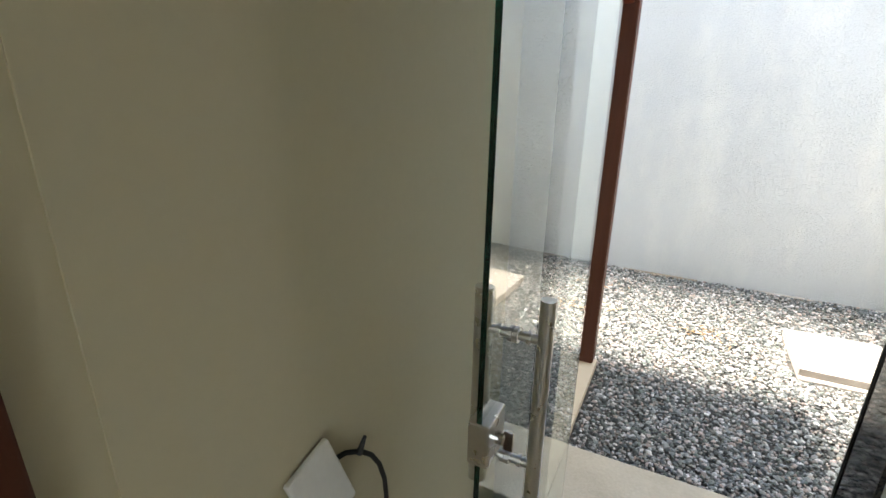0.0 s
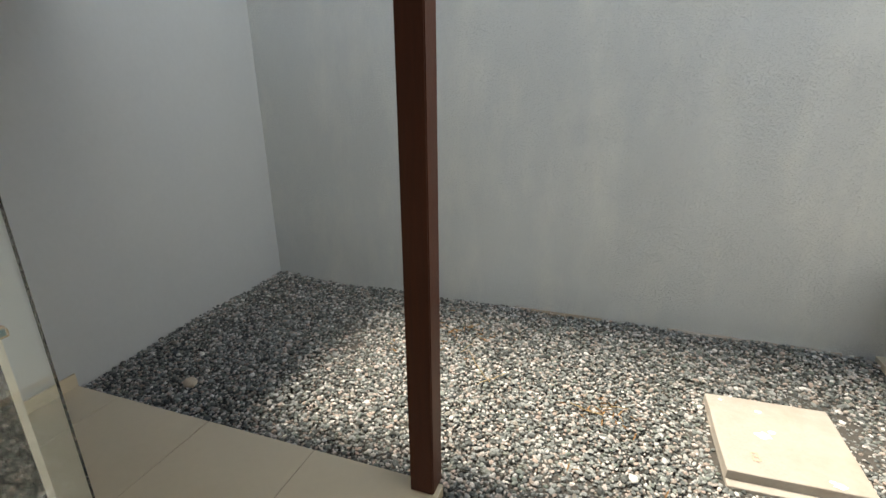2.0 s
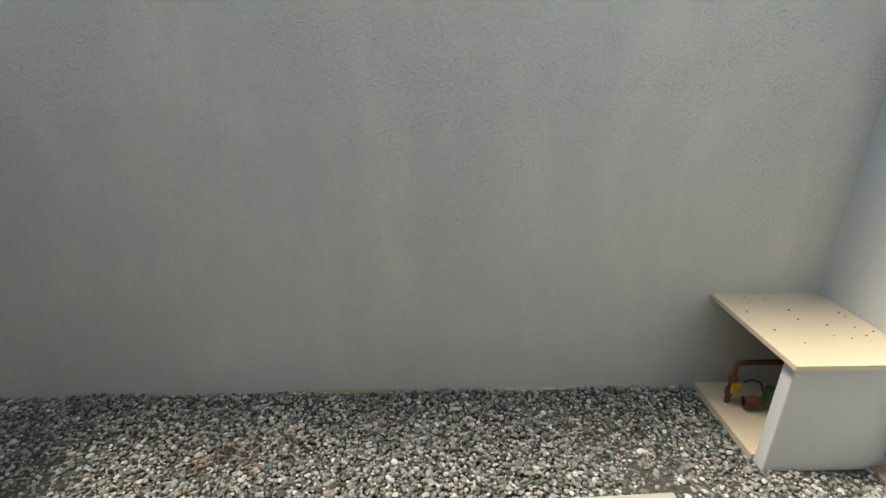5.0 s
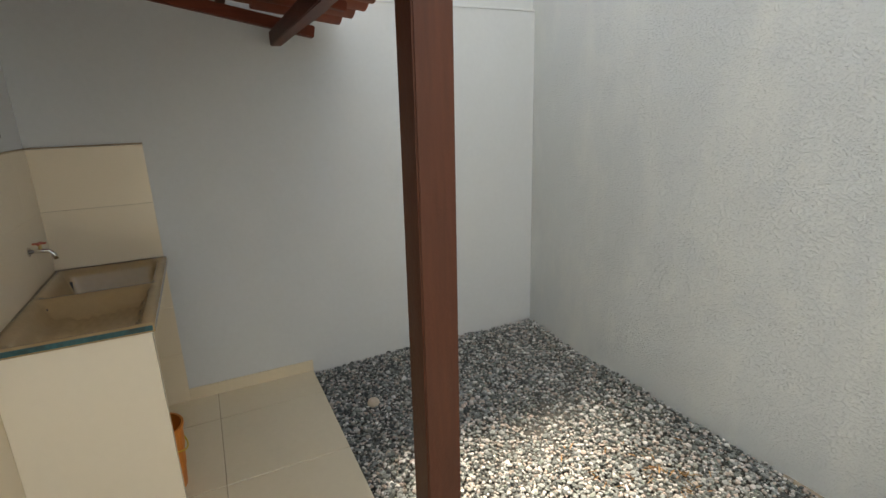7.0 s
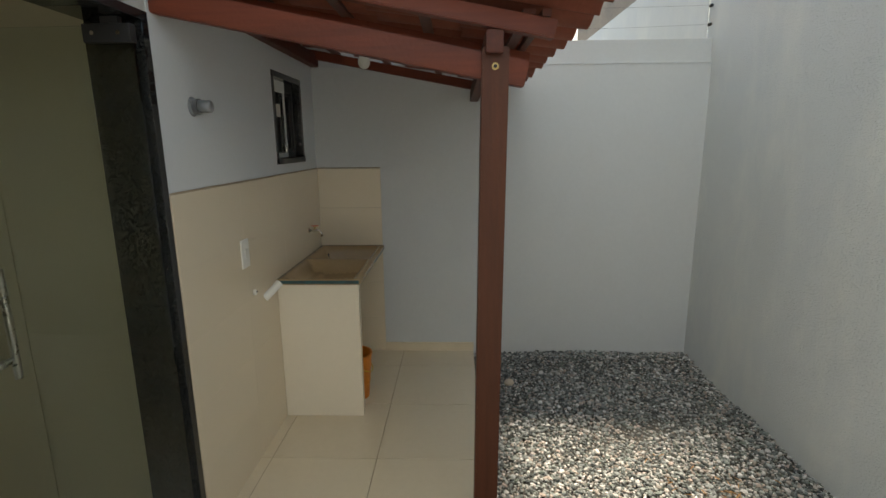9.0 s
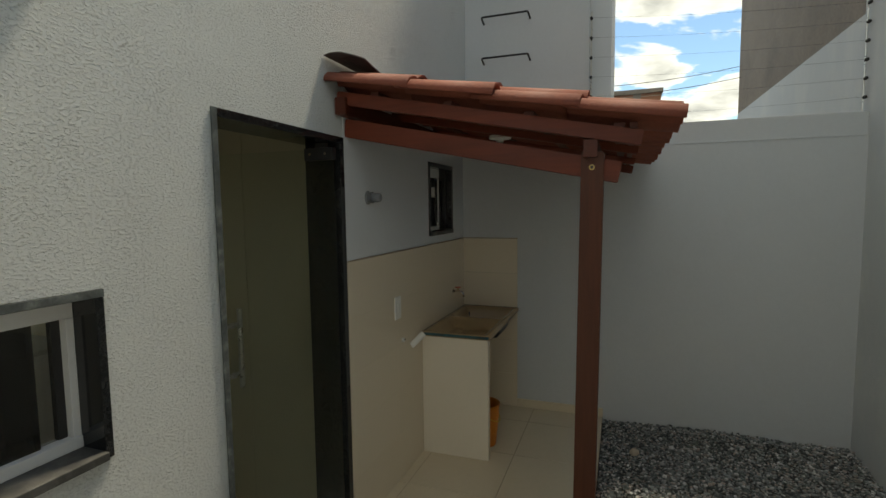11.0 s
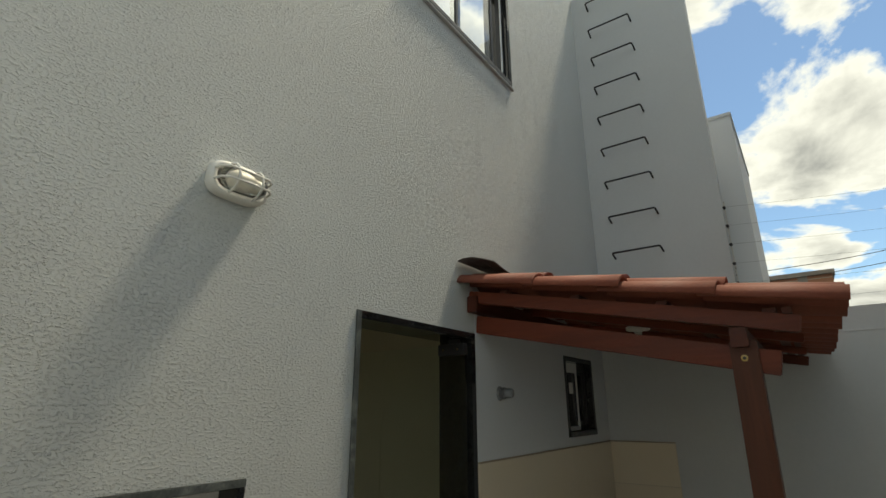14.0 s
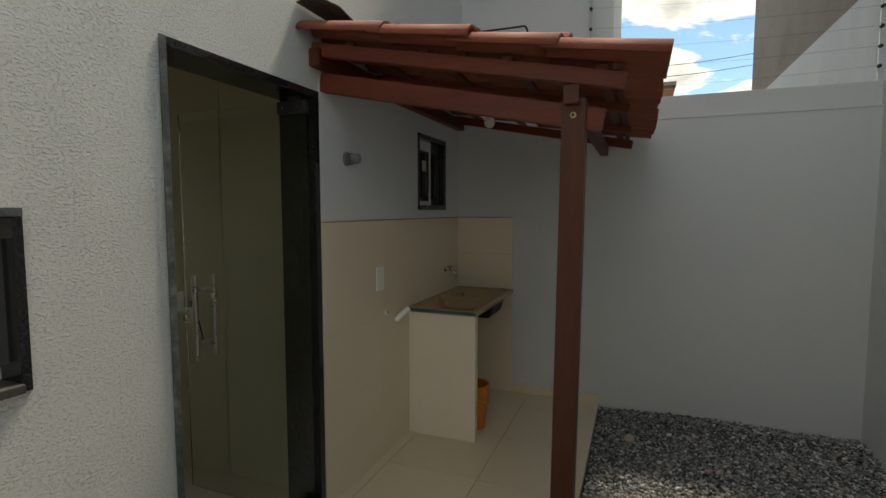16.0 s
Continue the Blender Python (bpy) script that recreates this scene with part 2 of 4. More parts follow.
M_SOIL = material("dark_soil", (0.06, 0.055, 0.05), 0.95, spread=0.3, scale=20, grain=90, bump=0.8, bump_scale=60)
M_DRY = material("dry_leaves", (0.36, 0.21, 0.095), 0.8, spread=0.3, scale=30, per_piece=0.35)
M_TWIG = material("dry_twigs", (0.36, 0.27, 0.15), 0.85, spread=0.3, scale=30, per_piece=0.3)
M_CHALK = material("faded_red_mark", (0.44, 0.34, 0.26), 0.9, spread=0.15, scale=60)
M_ROCK = material("pale_rock", (0.46, 0.38, 0.30), 0.85, spread=0.15, scale=25, bump=0.6, bump_scale=60)
M_MORTAR = material("brown_mortar", (0.27, 0.22, 0.165), 0.95, spread=0.25, scale=18, bump=0.7, bump_scale=60)
M_PLYWOOD = material("dark_door_wood", (0.12, 0.045, 0.025), 0.45, spread=0.2, scale=8, stretch=(1, 1, 0.1))

# stones of a gravel bed: each one its own grey, greenish, pink or pale tone
M_GRAVEL = bpy.data.materials.new("gravel_stones")
M_GRAVEL.use_nodes = True
gn, gl = M_GRAVEL.node_tree.nodes, M_GRAVEL.node_tree.links
g_geo = gn.new("ShaderNodeNewGeometry")
g_ramp = gn.new("ShaderNodeValToRGB")
g_ramp.color_ramp.interpolation = "LINEAR"
stops = [(0.0, (0.045, 0.051, 0.050)), (0.16, (0.085, 0.094, 0.093)), (0.36, (0.165, 0.18, 0.178)), (0.54, (0.30, 0.315, 0.312)), (0.65, (0.14, 0.17, 0.152)),
         (0.76, (0.38, 0.30, 0.265)), (0.85, (0.52, 0.52, 0.515)), (0.93, (0.22, 0.18, 0.155)), (1.0, (0.70, 0.695, 0.68))]
while len(g_ramp.color_ramp.elements) < len(stops):
    g_ramp.color_ramp.elements.new(0.5)
for e, (p, c) in zip(g_ramp.color_ramp.elements, stops):
    e.position, e.color = p, (*c, 1)
gl.new(g_geo.outputs["Random Per Island"], g_ramp.inputs[0])
g_tc = gn.new("ShaderNodeTexCoord")
g_no = gn.new("ShaderNodeTexNoise"); g_no.inputs["Scale"].default_value = 130.0; g_no.inputs["Detail"].default_value = 3.0
gl.new(g_tc.outputs["Object"], g_no.inputs["Vector"])
g_mr = gn.new("ShaderNodeMapRange"); g_mr.inputs["To Min"].default_value, g_mr.inputs["To Max"].default_value = 0.65, 1.35
gl.new(g_no.outputs["Fac"], g_mr.inputs["Value"])
g_sc = gn.new("ShaderNodeVectorMath"); g_sc.operation = "SCALE"
gl.new(g_ramp.outputs["Color"], g_sc.inputs[0]); gl.new(g_mr.outputs["Result"], g_sc.inputs["Scale"])
gl.new(g_sc.outputs[0], gn["Principled BSDF"].inputs["Base Color"])
gn["Principled BSDF"].inputs["Roughness"].default_value = 0.8


def glass_material(name, tint, rough=0.0, ior=1.5):
    m = bpy.data.materials.new(name)
    m.use_nodes = True
    b = m.node_tree.nodes["Principled BSDF"]
    b.inputs["Base Color"].default_value = (*tint, 1)
    b.inputs["Roughness"].default_value = rough
    b.inputs["IOR"].default_value = ior
    b.inputs["Transmission Weight"].default_value = 1.0
    return m


M_GLASS = glass_material("clear_glass", (0.97, 0.99, 0.98))
M_GLASS_DOOR = glass_material("toughened_door_glass", (0.92, 0.98, 0.955), ior=1.62)
M_GLASS_EDGE = glass_material("green_glass_edge", (0.05, 0.42, 0.33), 0.15)
M_GLASS_DARK = glass_material("tinted_glass", (0.10, 0.095, 0.09))

# brickwork seen from afar
M_BRICK = bpy.data.materials.new("far_brickwork")
M_BRICK.use_nodes = True
bn, bl = M_BRICK.node_tree.nodes, M_BRICK.node_tree.links
b_tc = bn.new("ShaderNodeTexCoord"); b_map = bn.new("ShaderNodeMapping"); b_map.inputs["Rotation"].default_value = (radians(90), 0, radians(90))
b_tex = bn.new("ShaderNodeTexBrick")
b_tex.inputs["Color1"].default_value, b_tex.inputs["Color2"].default_value = (0.34, 0.15, 0.08, 1), (0.24, 0.11, 0.07, 1)
b_tex.inputs["Mortar"].default_value = (0.30, 0.24, 0.19, 1)
b_tex.inputs["Scale"].default_value = 3.2
b_tex.inputs["Mortar Size"].default_value = 0.03
bl.new(b_tc.outputs["Object"], b_map.inputs[0]); bl.new(b_map.outputs[0], b_tex.inputs["Vector"])
b_n = bn.new("ShaderNodeTexNoise"); b_n.inputs["Scale"].default_value = 1.6; b_n.inputs["Detail"].default_value = 5
bl.new(b_tc.outputs["Object"], b_n.inputs["Vector"])
b_mix = bn.new("ShaderNodeMix"); b_mix.data_type = "RGBA"; b_mix.inputs["B"].default_value = (0.33, 0.27, 0.22, 1)
b_r = bn.new("ShaderNodeMapRange"); b_r.inputs["From Min"].default_value, b_r.inputs["From Max"].default_value = 0.5, 0.65
b_r.inputs["To Max"].default_value = 0.7
bl.new(b_n.outputs["Fac"], b_r.inputs["Value"]); bl.new(b_r.outputs["Result"], b_mix.inputs["Factor"])
bl.new(b_tex.outputs["Color"], b_mix.inputs["A"]); bl.new(b_mix.outputs["Result"], bn["Principled BSDF"].inputs["Base Color"])
bn["Principled BSDF"].inputs["Roughness"].default_value = 0.9


# ---------------------------------------------------------------- building helpers
BASE = {}


def thing(name, label, category, base=(0, 0, 0), group="", kind=""):
    """An Empty at a thing's base, under which its parts are hung."""
    e = new(name)
    e.empty_display_size = 0.1
    e.location = base
    BASE[e.name] = Vector(base)
    return tagged(e, label, category, group, kind)


def part(name, bm, mat, parent=None, label="", smooth=False):
    """Links a bmesh, drawn in world places, as one mesh object under a thing or a part."""
    base = BASE.get(parent.name, Vector()) if parent else Vector()
    if base.length:
        bmesh.ops.translate(bm, verts=bm.verts, vec=-base)
    me = bpy.data.meshes.new(name)
    bm.normal_update()
    bm.to_mesh(me)
    bm.free()
    for m in (mat if isinstance(mat, (list, tuple)) else [mat]):
        me.materials.append(m)
    if smooth:
        for p in me.polygons:
            p.use_smooth = True
    ob = new(name, me)
    BASE[ob.name] = base
    if parent:
        ob.parent = parent
    if label:
        ob["label"] = label
    return ob


def bx(bm, x0, x1, y0, y1, z0, z1, bevel=0.0, seg=2):
    """Adds a box, with rounded edges if asked."""
    res = bmesh.ops.create_cube(bm, size=1.0)
    vs = res["verts"]
    bmesh.ops.scale(bm, vec=(abs(x1 - x0), abs(y1 - y0), abs(z1 - z0)), verts=vs)
    bmesh.ops.translate(bm, vec=((x0 + x1) / 2, (y0 + y1) / 2, (z0 + z1) / 2), verts=vs)
    if bevel:
        es = {e for v in vs for e in v.link_edges}
        bmesh.ops.bevel(bm, geom=list(es), offset=bevel, segments=seg, affect="EDGES", profile=0.6)
    return bm


def box(*a, **k):
    return bx(bmesh.new(), *a, **k)


def rod(bm, p0, p1, r0, r1=None, seg=14, caps=True):
    """Adds a round bar from p0 to p1."""
    p0, p1 = Vector(p0), Vector(p1)
    d = p1 - p0
    m = Matrix.Translation((p0 + p1) / 2) @ d.to_track_quat("Z", "Y").to_matrix().to_4x4()
    bmesh.ops.create_cone(bm, cap_ends=caps, segments=seg, radius1=r0, radius2=r0 if r1 is None else r1, depth=d.length, matrix=m)
    return bm


def tube(bm, pts, r, seg=10):
    """Adds a bent round bar through the points, with mitred joints."""
    pts = [Vector(p) for p in pts]
    rings = []
    side = None
    for i, p in enumerate(pts):
        a = (pts[i] - pts[i - 1]).normalized() if i else (pts[1] - pts[0]).normalized()
        b = (pts[i + 1] - pts[i]).normalized() if i < len(pts) - 1 else a
        t = (a + b).normalized()
        if side is None:
            side = t.orthogonal().normalized()
        side = (side - t * side.dot(t)).normalized()
        up = t.cross(side)
        rings.append([bm.verts.new(p + r * (math.cos(2 * math.pi * k / seg) * side + math.sin(2 * math.pi * k / seg) * up)) for k in range(seg)])
    for q, s in zip(rings, rings[1:]):
        for k in range(seg):
            bm.faces.new((q[k], q[(k + 1) % seg], s[(k + 1) % seg], s[k]))
    bm.faces.new(rings[0][::-1]); bm.faces.new(rings[-1])
    return bm


def lathe(bm, axis_at, profile, seg=24, turn=None):
    """Adds a turned shape: profile is (radius, height) pairs, set at axis_at and turned by a matrix."""
    m = Matrix.Translation(axis_at) @ (turn or Matrix())
    rings = []
    for r, h in profile:
        rings.append([bm.verts.new(m @ Vector((r * math.cos(2 * math.pi * k / seg), r * math.sin(2 * math.pi * k / seg), h))) for k in range(seg)])
    for q, s in zip(rings, rings[1:]):
        for k in range(seg):
            bm.faces.new((q[k], q[(k + 1) % seg], s[(k + 1) % seg], s[k]))
    if profile[0][0] > 1e-6:
        bm.faces.new(rings[0][::-1])
    if profile[-1][0] > 1e-6:
        bm.faces.new(rings[-1])
    bmesh.ops.remove_doubles(bm, verts=bm.verts, dist=1e-6)
    return bm


def beam(p0, p1, w, h, up=(0, 0, 1), bevel=0.004):
    """A squared timber from p0 to p1 (its middle line), w wide and h deep."""
    p0, p1 = Vector(p0), Vector(p1)
    d = (p1 - p0).normalized()
    side = d.cross(Vector(up)).normalized()
    upv = side.cross(d)
    bm = bmesh.new()
    res = bmesh.ops.create_cube(bm, size=1.0)
    m = Matrix((side, d, upv)).transposed().to_4x4()
    bmesh.ops.scale(bm, vec=(w, (p1 - p0).length, h), verts=res["verts"])
    bmesh.ops.bevel(bm, geom=list(bm.edges), offset=bevel, segments=2, affect="EDGES")
    bmesh.ops.transform(bm, matrix=Matrix.Translation((p0 + p1) / 2) @ m, verts=bm.verts)
    return bm


def wall_with_openings(bm, along, lo, hi, f0, f1, z0, z1, openings):
    """A wall from lo to hi along x or y, between the faces f0 and f1, with openings (a, b, bottom, top) right through it."""
    us = sorted({lo, hi, *[o[0] for o in openings], *[o[1] for o in openings]})
    zs = sorted({z0, z1, *[o[2] for o in openings], *[o[3] for o in openings]})
    us = [u for u in us if lo <= u <= hi]
    zs = [z for z in zs if z0 <= z <= z1]
    solid = lambda i, j: 0 <= i < len(us) - 1 and 0 <= j < len(zs) - 1 and not any(
        o[0] < (us[i] + us[i + 1]) / 2 < o[1] and o[2] < (zs[j] + zs[j + 1]) / 2 < o[3] for o in openings)
    cache = {}
    def v(u, f, z):
        key = (round(u, 5), round(f, 5), round(z, 5))
        if key not in cache:
            cache[key] = bm.verts.new((u, f, z) if along == "x" else (f, u, z))
        return cache[key]
    for i in range(len(us) - 1):
        for j in range(len(zs) - 1):
            if not solid(i, j):
                continue
            a, b, c, d = us[i], us[i + 1], zs[j], zs[j + 1]
            bm.faces.new((v(a, f0, c), v(b, f0, c), v(b, f0, d), v(a, f0, d)))
            bm.faces.new((v(a, f1, d), v(b, f1, d), v(b, f1, c), v(a, f1, c)))
            if not solid(i - 1, j):
                bm.faces.new((v(a, f0, c), v(a, f0, d), v(a, f1, d), v(a, f1, c)))
            if not solid(i + 1, j):
                bm.faces.new((v(b, f0, d), v(b, f0, c), v(b, f1, c), v(b, f1, d)))
            if not solid(i, j - 1):
                bm.faces.new((v(b, f0, c), v(a, f0, c), v(a, f1, c), v(b, f1, c)))
            if not solid(i, j + 1):
                bm.faces.new((v(a, f0, d), v(b, f0, d), v(b, f1, d), v(a, f1, d)))
    bmesh.ops.recalc_face_normals(bm, faces=bm.faces)
    return bm


# ---------------------------------------------------------------- the plan
WX, EX, NY = -2.038, 2.60, 2.960        # inner faces of the yard's west, east and north walls; the house wall is y = 0
HT = 0.20                              # thickness of the house wall
TILE_E, TILE_N = 0.03, 1.23            # edges of the tiled laundry floor
GZ = -0.045                            # bed of the gravel
DOOR = (0.0, 0.874, 0.0, 2.15)
KWIN = (1.302, 2.25, 1.097, 1.577)       # kitchen window
SWIN = (-1.742, -1.184, 1.572, 2.125)   # small window over the tub
UWIN = (-0.594, 0.62, 4.01, 5.05)      # upstairs window
HOUSE_TOP, TOWER_TOP, N_TOP, W_TOP = 6.9, 6.05, 5.6, 2.42
IX0, IX1, IY = -0.10, 2.45, -4.6       # inside of the house: side walls and back wall
CEIL_Z = 2.62


def structure():
    w = part("wall_south", wall_with_openings(bmesh.new(), "x", -2.3, 2.7, -HT, 0.0, -0.3, HOUSE_TOP, [DOOR, KWIN, SWIN, UWIN]), M_STUCCO)
    tagged(w, "white house wall with coarse roller-textured paint", "wall", kind="structure")
    w = part("wall_south_laundry", wall_with_openings(bmesh.new(), "x", WX, -0.004, 0.0, 0.004, 1.5, 2.40, [SWIN]), M_SMOOTH)
    tagged(w, "smooth painted stretch of the house wall under the canopy", "wall", kind="structure")
    w = part("wall_north", box(-6.4, 2.7, NY, NY + 0.16, -0.3, 3.12), M_STUCCO_N)
    tagged(w, "pale grey textured boundary wall with faint streaks", "wall", kind="structure")
    w = part("wall_north_upper", box(-6.4, -2.2, NY + 0.004, NY + 0.16, 3.12, N_TOP), M_RAW)
    tagged(w, "unpainted rough cement render above the boundary wall", "wall", kind="structure")
    w = part("wall_north_upper_painted", box(-2.2, 2.7, NY, NY + 0.16, 3.12, N_TOP), M_STUCCO_N)
    tagged(w, "pale grey painted upper part of the boundary wall", "wall", kind="structure")
    bm = box(WX - 0.15, WX, 0.0, NY, -0.3, 2.255)
    bx(bm, WX - 0.15, WX - 0.018, 0.0, NY, 2.255, W_TOP, bevel=0.004)
    bx(bm, WX - 0.02, WX + 0.005, 0.0, NY, 2.249, 2.262, bevel=0.002)
    w = part("wall_west", bm, M_SMOOTH_W)
    tagged(w, "smooth pale blue-grey boundary wall with a thin ledge", "wall", kind="structure")
    w = part("wall_west_tower", box(WX - 0.27, WX - 0.118, 0.0, 1.075, W_TOP, TOWER_TOP), M_SMOOTH_W)
    tagged(w, "tall smooth pale wall that carries the climbing rungs", "wall", kind="structure")
    w = part("wall_east", box(EX, EX + 0.15, 0.0, NY, -0.3, 2.42), M_SMOOTH)
    tagged(w, "smooth pale boundary wall in the sun", "wall", kind="structure")
    g = part("ground", box(-60, 60, -60, 60, -0.6, -0.30), M_SOIL)
    tagged(g, "dark bare soil of the neighbourhood", "ground", kind="structure")
    g = part("ground_yard", box(WX, EX, 0.0, NY, -0.3, GZ - 0.012), M_SOIL)
    tagged(g, "dark soil under the gravel bed", "ground", kind="structure")
    # inside of the house
    f = part("floor_inside", box(-2.3, 2.7, IY, 0.0, -0.3, 0.0), M_TILE)
    tagged(f, "beige porcelain floor inside the house", "floor", kind="structure")
    c = part("ceiling", box(-2.3, 2.7, IY, -HT, CEIL_Z, CEIL_Z + 0.12), M_CEIL)
    tagged(c, "plain pale ceiling", "ceiling", kind="structure")
    w = part("wall_inside_west", box(IX0 - 0.14, IX0, IY, -HT, 0.0, CEIL_Z), M_CREAM)
    tagged(w, "plain cream-painted inside wall behind the glass door", "wall", kind="structure")
    w = part("wall_inside_pier", box(IX0, IX0 + 0.003, -1.305, -0.733, 0.0, CEIL_Z), M_CREAM)
    tagged(w, "slightly raised cream-painted strip of the inside wall", "wall", kind="structure")
    w = part("door_casing", box(IX0 + 0.002, IX0 + 0.022, -1.48, -1.369, 0.0, 2.12, bevel=0.004), M_WOOD)
    tagged(w, "red-brown wooden door casing on the inside wall", "door casing", kind="structure")
    w = part("wall_inside_east", box(IX1, IX1 + 0.12, IY, -HT, 0.0, CEIL_Z), M_CREAM)
    tagged(w, "plain cream-painted inside wall", "wall", kind="structure")
    # the opening is unseen, added so that sky light reaches the inside
    w = part("wall_inside_back", wall_with_openings(bmesh.new(), "x", -2.3, 2.7, IY - 0.15, IY, 0.0, CEIL_Z, [(0.95, 2.38, 0.4, 2.35)]), M_CREAM)
    tagged(w, "plain cream-painted back wall with an unseen opening added to let light in", "wall", kind="structure")
    w = part("wall_inside_far_west", box(-2.3, -2.15, IY, -HT, 0.0, CEIL_Z), M_CREAM)
    tagged(w, "plain cream-painted outer wall of the house", "wall", kind="structure")
    # doorstep pad and the tiled laundry floor's base
    p = part("doorstep", box(TILE_E, 1.02, 0.0, 0.43, -0.2, -0.002, bevel=0.006), M_PAD)
    tagged(p, "worn beige concrete doorstep in front of the glass door", "doorstep", kind="structure")
    p = part("floor_laundry", box(WX, TILE_E - 0.003, 0.0, TILE_N - 0.003, -0.25, -0.004), M_GROUT)
    tagged(p, "beige porcelain tiled floor of the open laundry", "floor", kind="structure")
    xs, ys = [TILE_E, -0.57, -1.153, -1.735, WX], [0.0, 0.07, 0.65, TILE_N]
    for x1, x0 in zip(xs, xs[1:]):
        for y0, y1 in zip(ys, ys[1:]):
            part("tile", box(x0 + 0.002, x1 - 0.002, y0 + 0.002, y1 - 0.002, -0.012, 0.0, bevel=0.0015, seg=1), M_TILE, p)
    b = part("baseboard", box(WX, WX + 0.012, 0.50, TILE_N, 0.0, 0.072, bevel=0.002), M_TILE)
    tagged(b, "low beige tile baseboard along the laundry wall", "baseboard", kind="structure")
    # wall tiles round the tub
    p = part("wainscot", box(WX, -0.003, 0.0, 0.0092, 0.0, 1.503), M_GROUT_PALE)
    tagged(p, "beige glazed wall tiles to chest height", "wall tiles", kind="structure")
    xs = [-0.004, -0.60, -1.20, -1.80, WX + 0.012]
    zs = [0.0, 0.30, 0.60, 0.90, 1.20, 1.505]
    for x1, x0 in zip(xs, xs[1:]):
        for z0, z1 in zip(zs, zs[1:]):
            part("tile", box(x0 + 0.0004, x1 - 0.0004, 0.003, 0.010, z0 + 0.0004, z1 - 0.0004), M_WALLTILE, p)
    for strip in (box(WX, -0.003, 0.0045, 0.0105, 1.5055, 1.513, bevel=0.001), box(WX, WX + 0.0105, 0.011, 0.50, 1.5055, 1.513, bevel=0.001)):
        tagged(part("tile_edge", strip, M_GROUT), "brown grout line along the top of the wall tiles", "grout line", kind="structure")
    p = part("backsplash", box(WX, WX + 0.004, 0.0105, 0.498, 0.0, 1.503), M_GROUT)
    tagged(p, "beige glazed tiles behind the laundry tub", "wall tiles", kind="structure")
    for z0, z1 in zip(zs, zs[1:]):
        part("tile", box(WX + 0.003, WX + 0.010, 0.011, 0.50, z0 + 0.001, z1 - 0.001), M_WALLTILE, p)


structure()


# ---------------------------------------------------------------- door and windows
def granite_frame(parent, o, y0, y1, w, sill=True, wa=None, wb=None):
    """Black granite lining of an opening: two jambs, a head and, for windows, a sill."""
    a, b, c, d = o
    part("jamb", box(a, a + (wa or w), y0, y1, c, d - w, bevel=0.002), M_GRANITE, parent)
    part("jamb", box(b - (wb or w), b, y0, y1, c, d - w, bevel=0.002), M_GRANITE, parent)
    part("head", box(a, b, y0, y1, d - w, d, bevel=0.002), M_GRANITE, parent)
    if sill:
        part("sill", box(a + w, b - w, y0, y1 + 0.015, c, c + w, bevel=0.003), M_GRANITE_SILL, parent, "dusty granite sill")


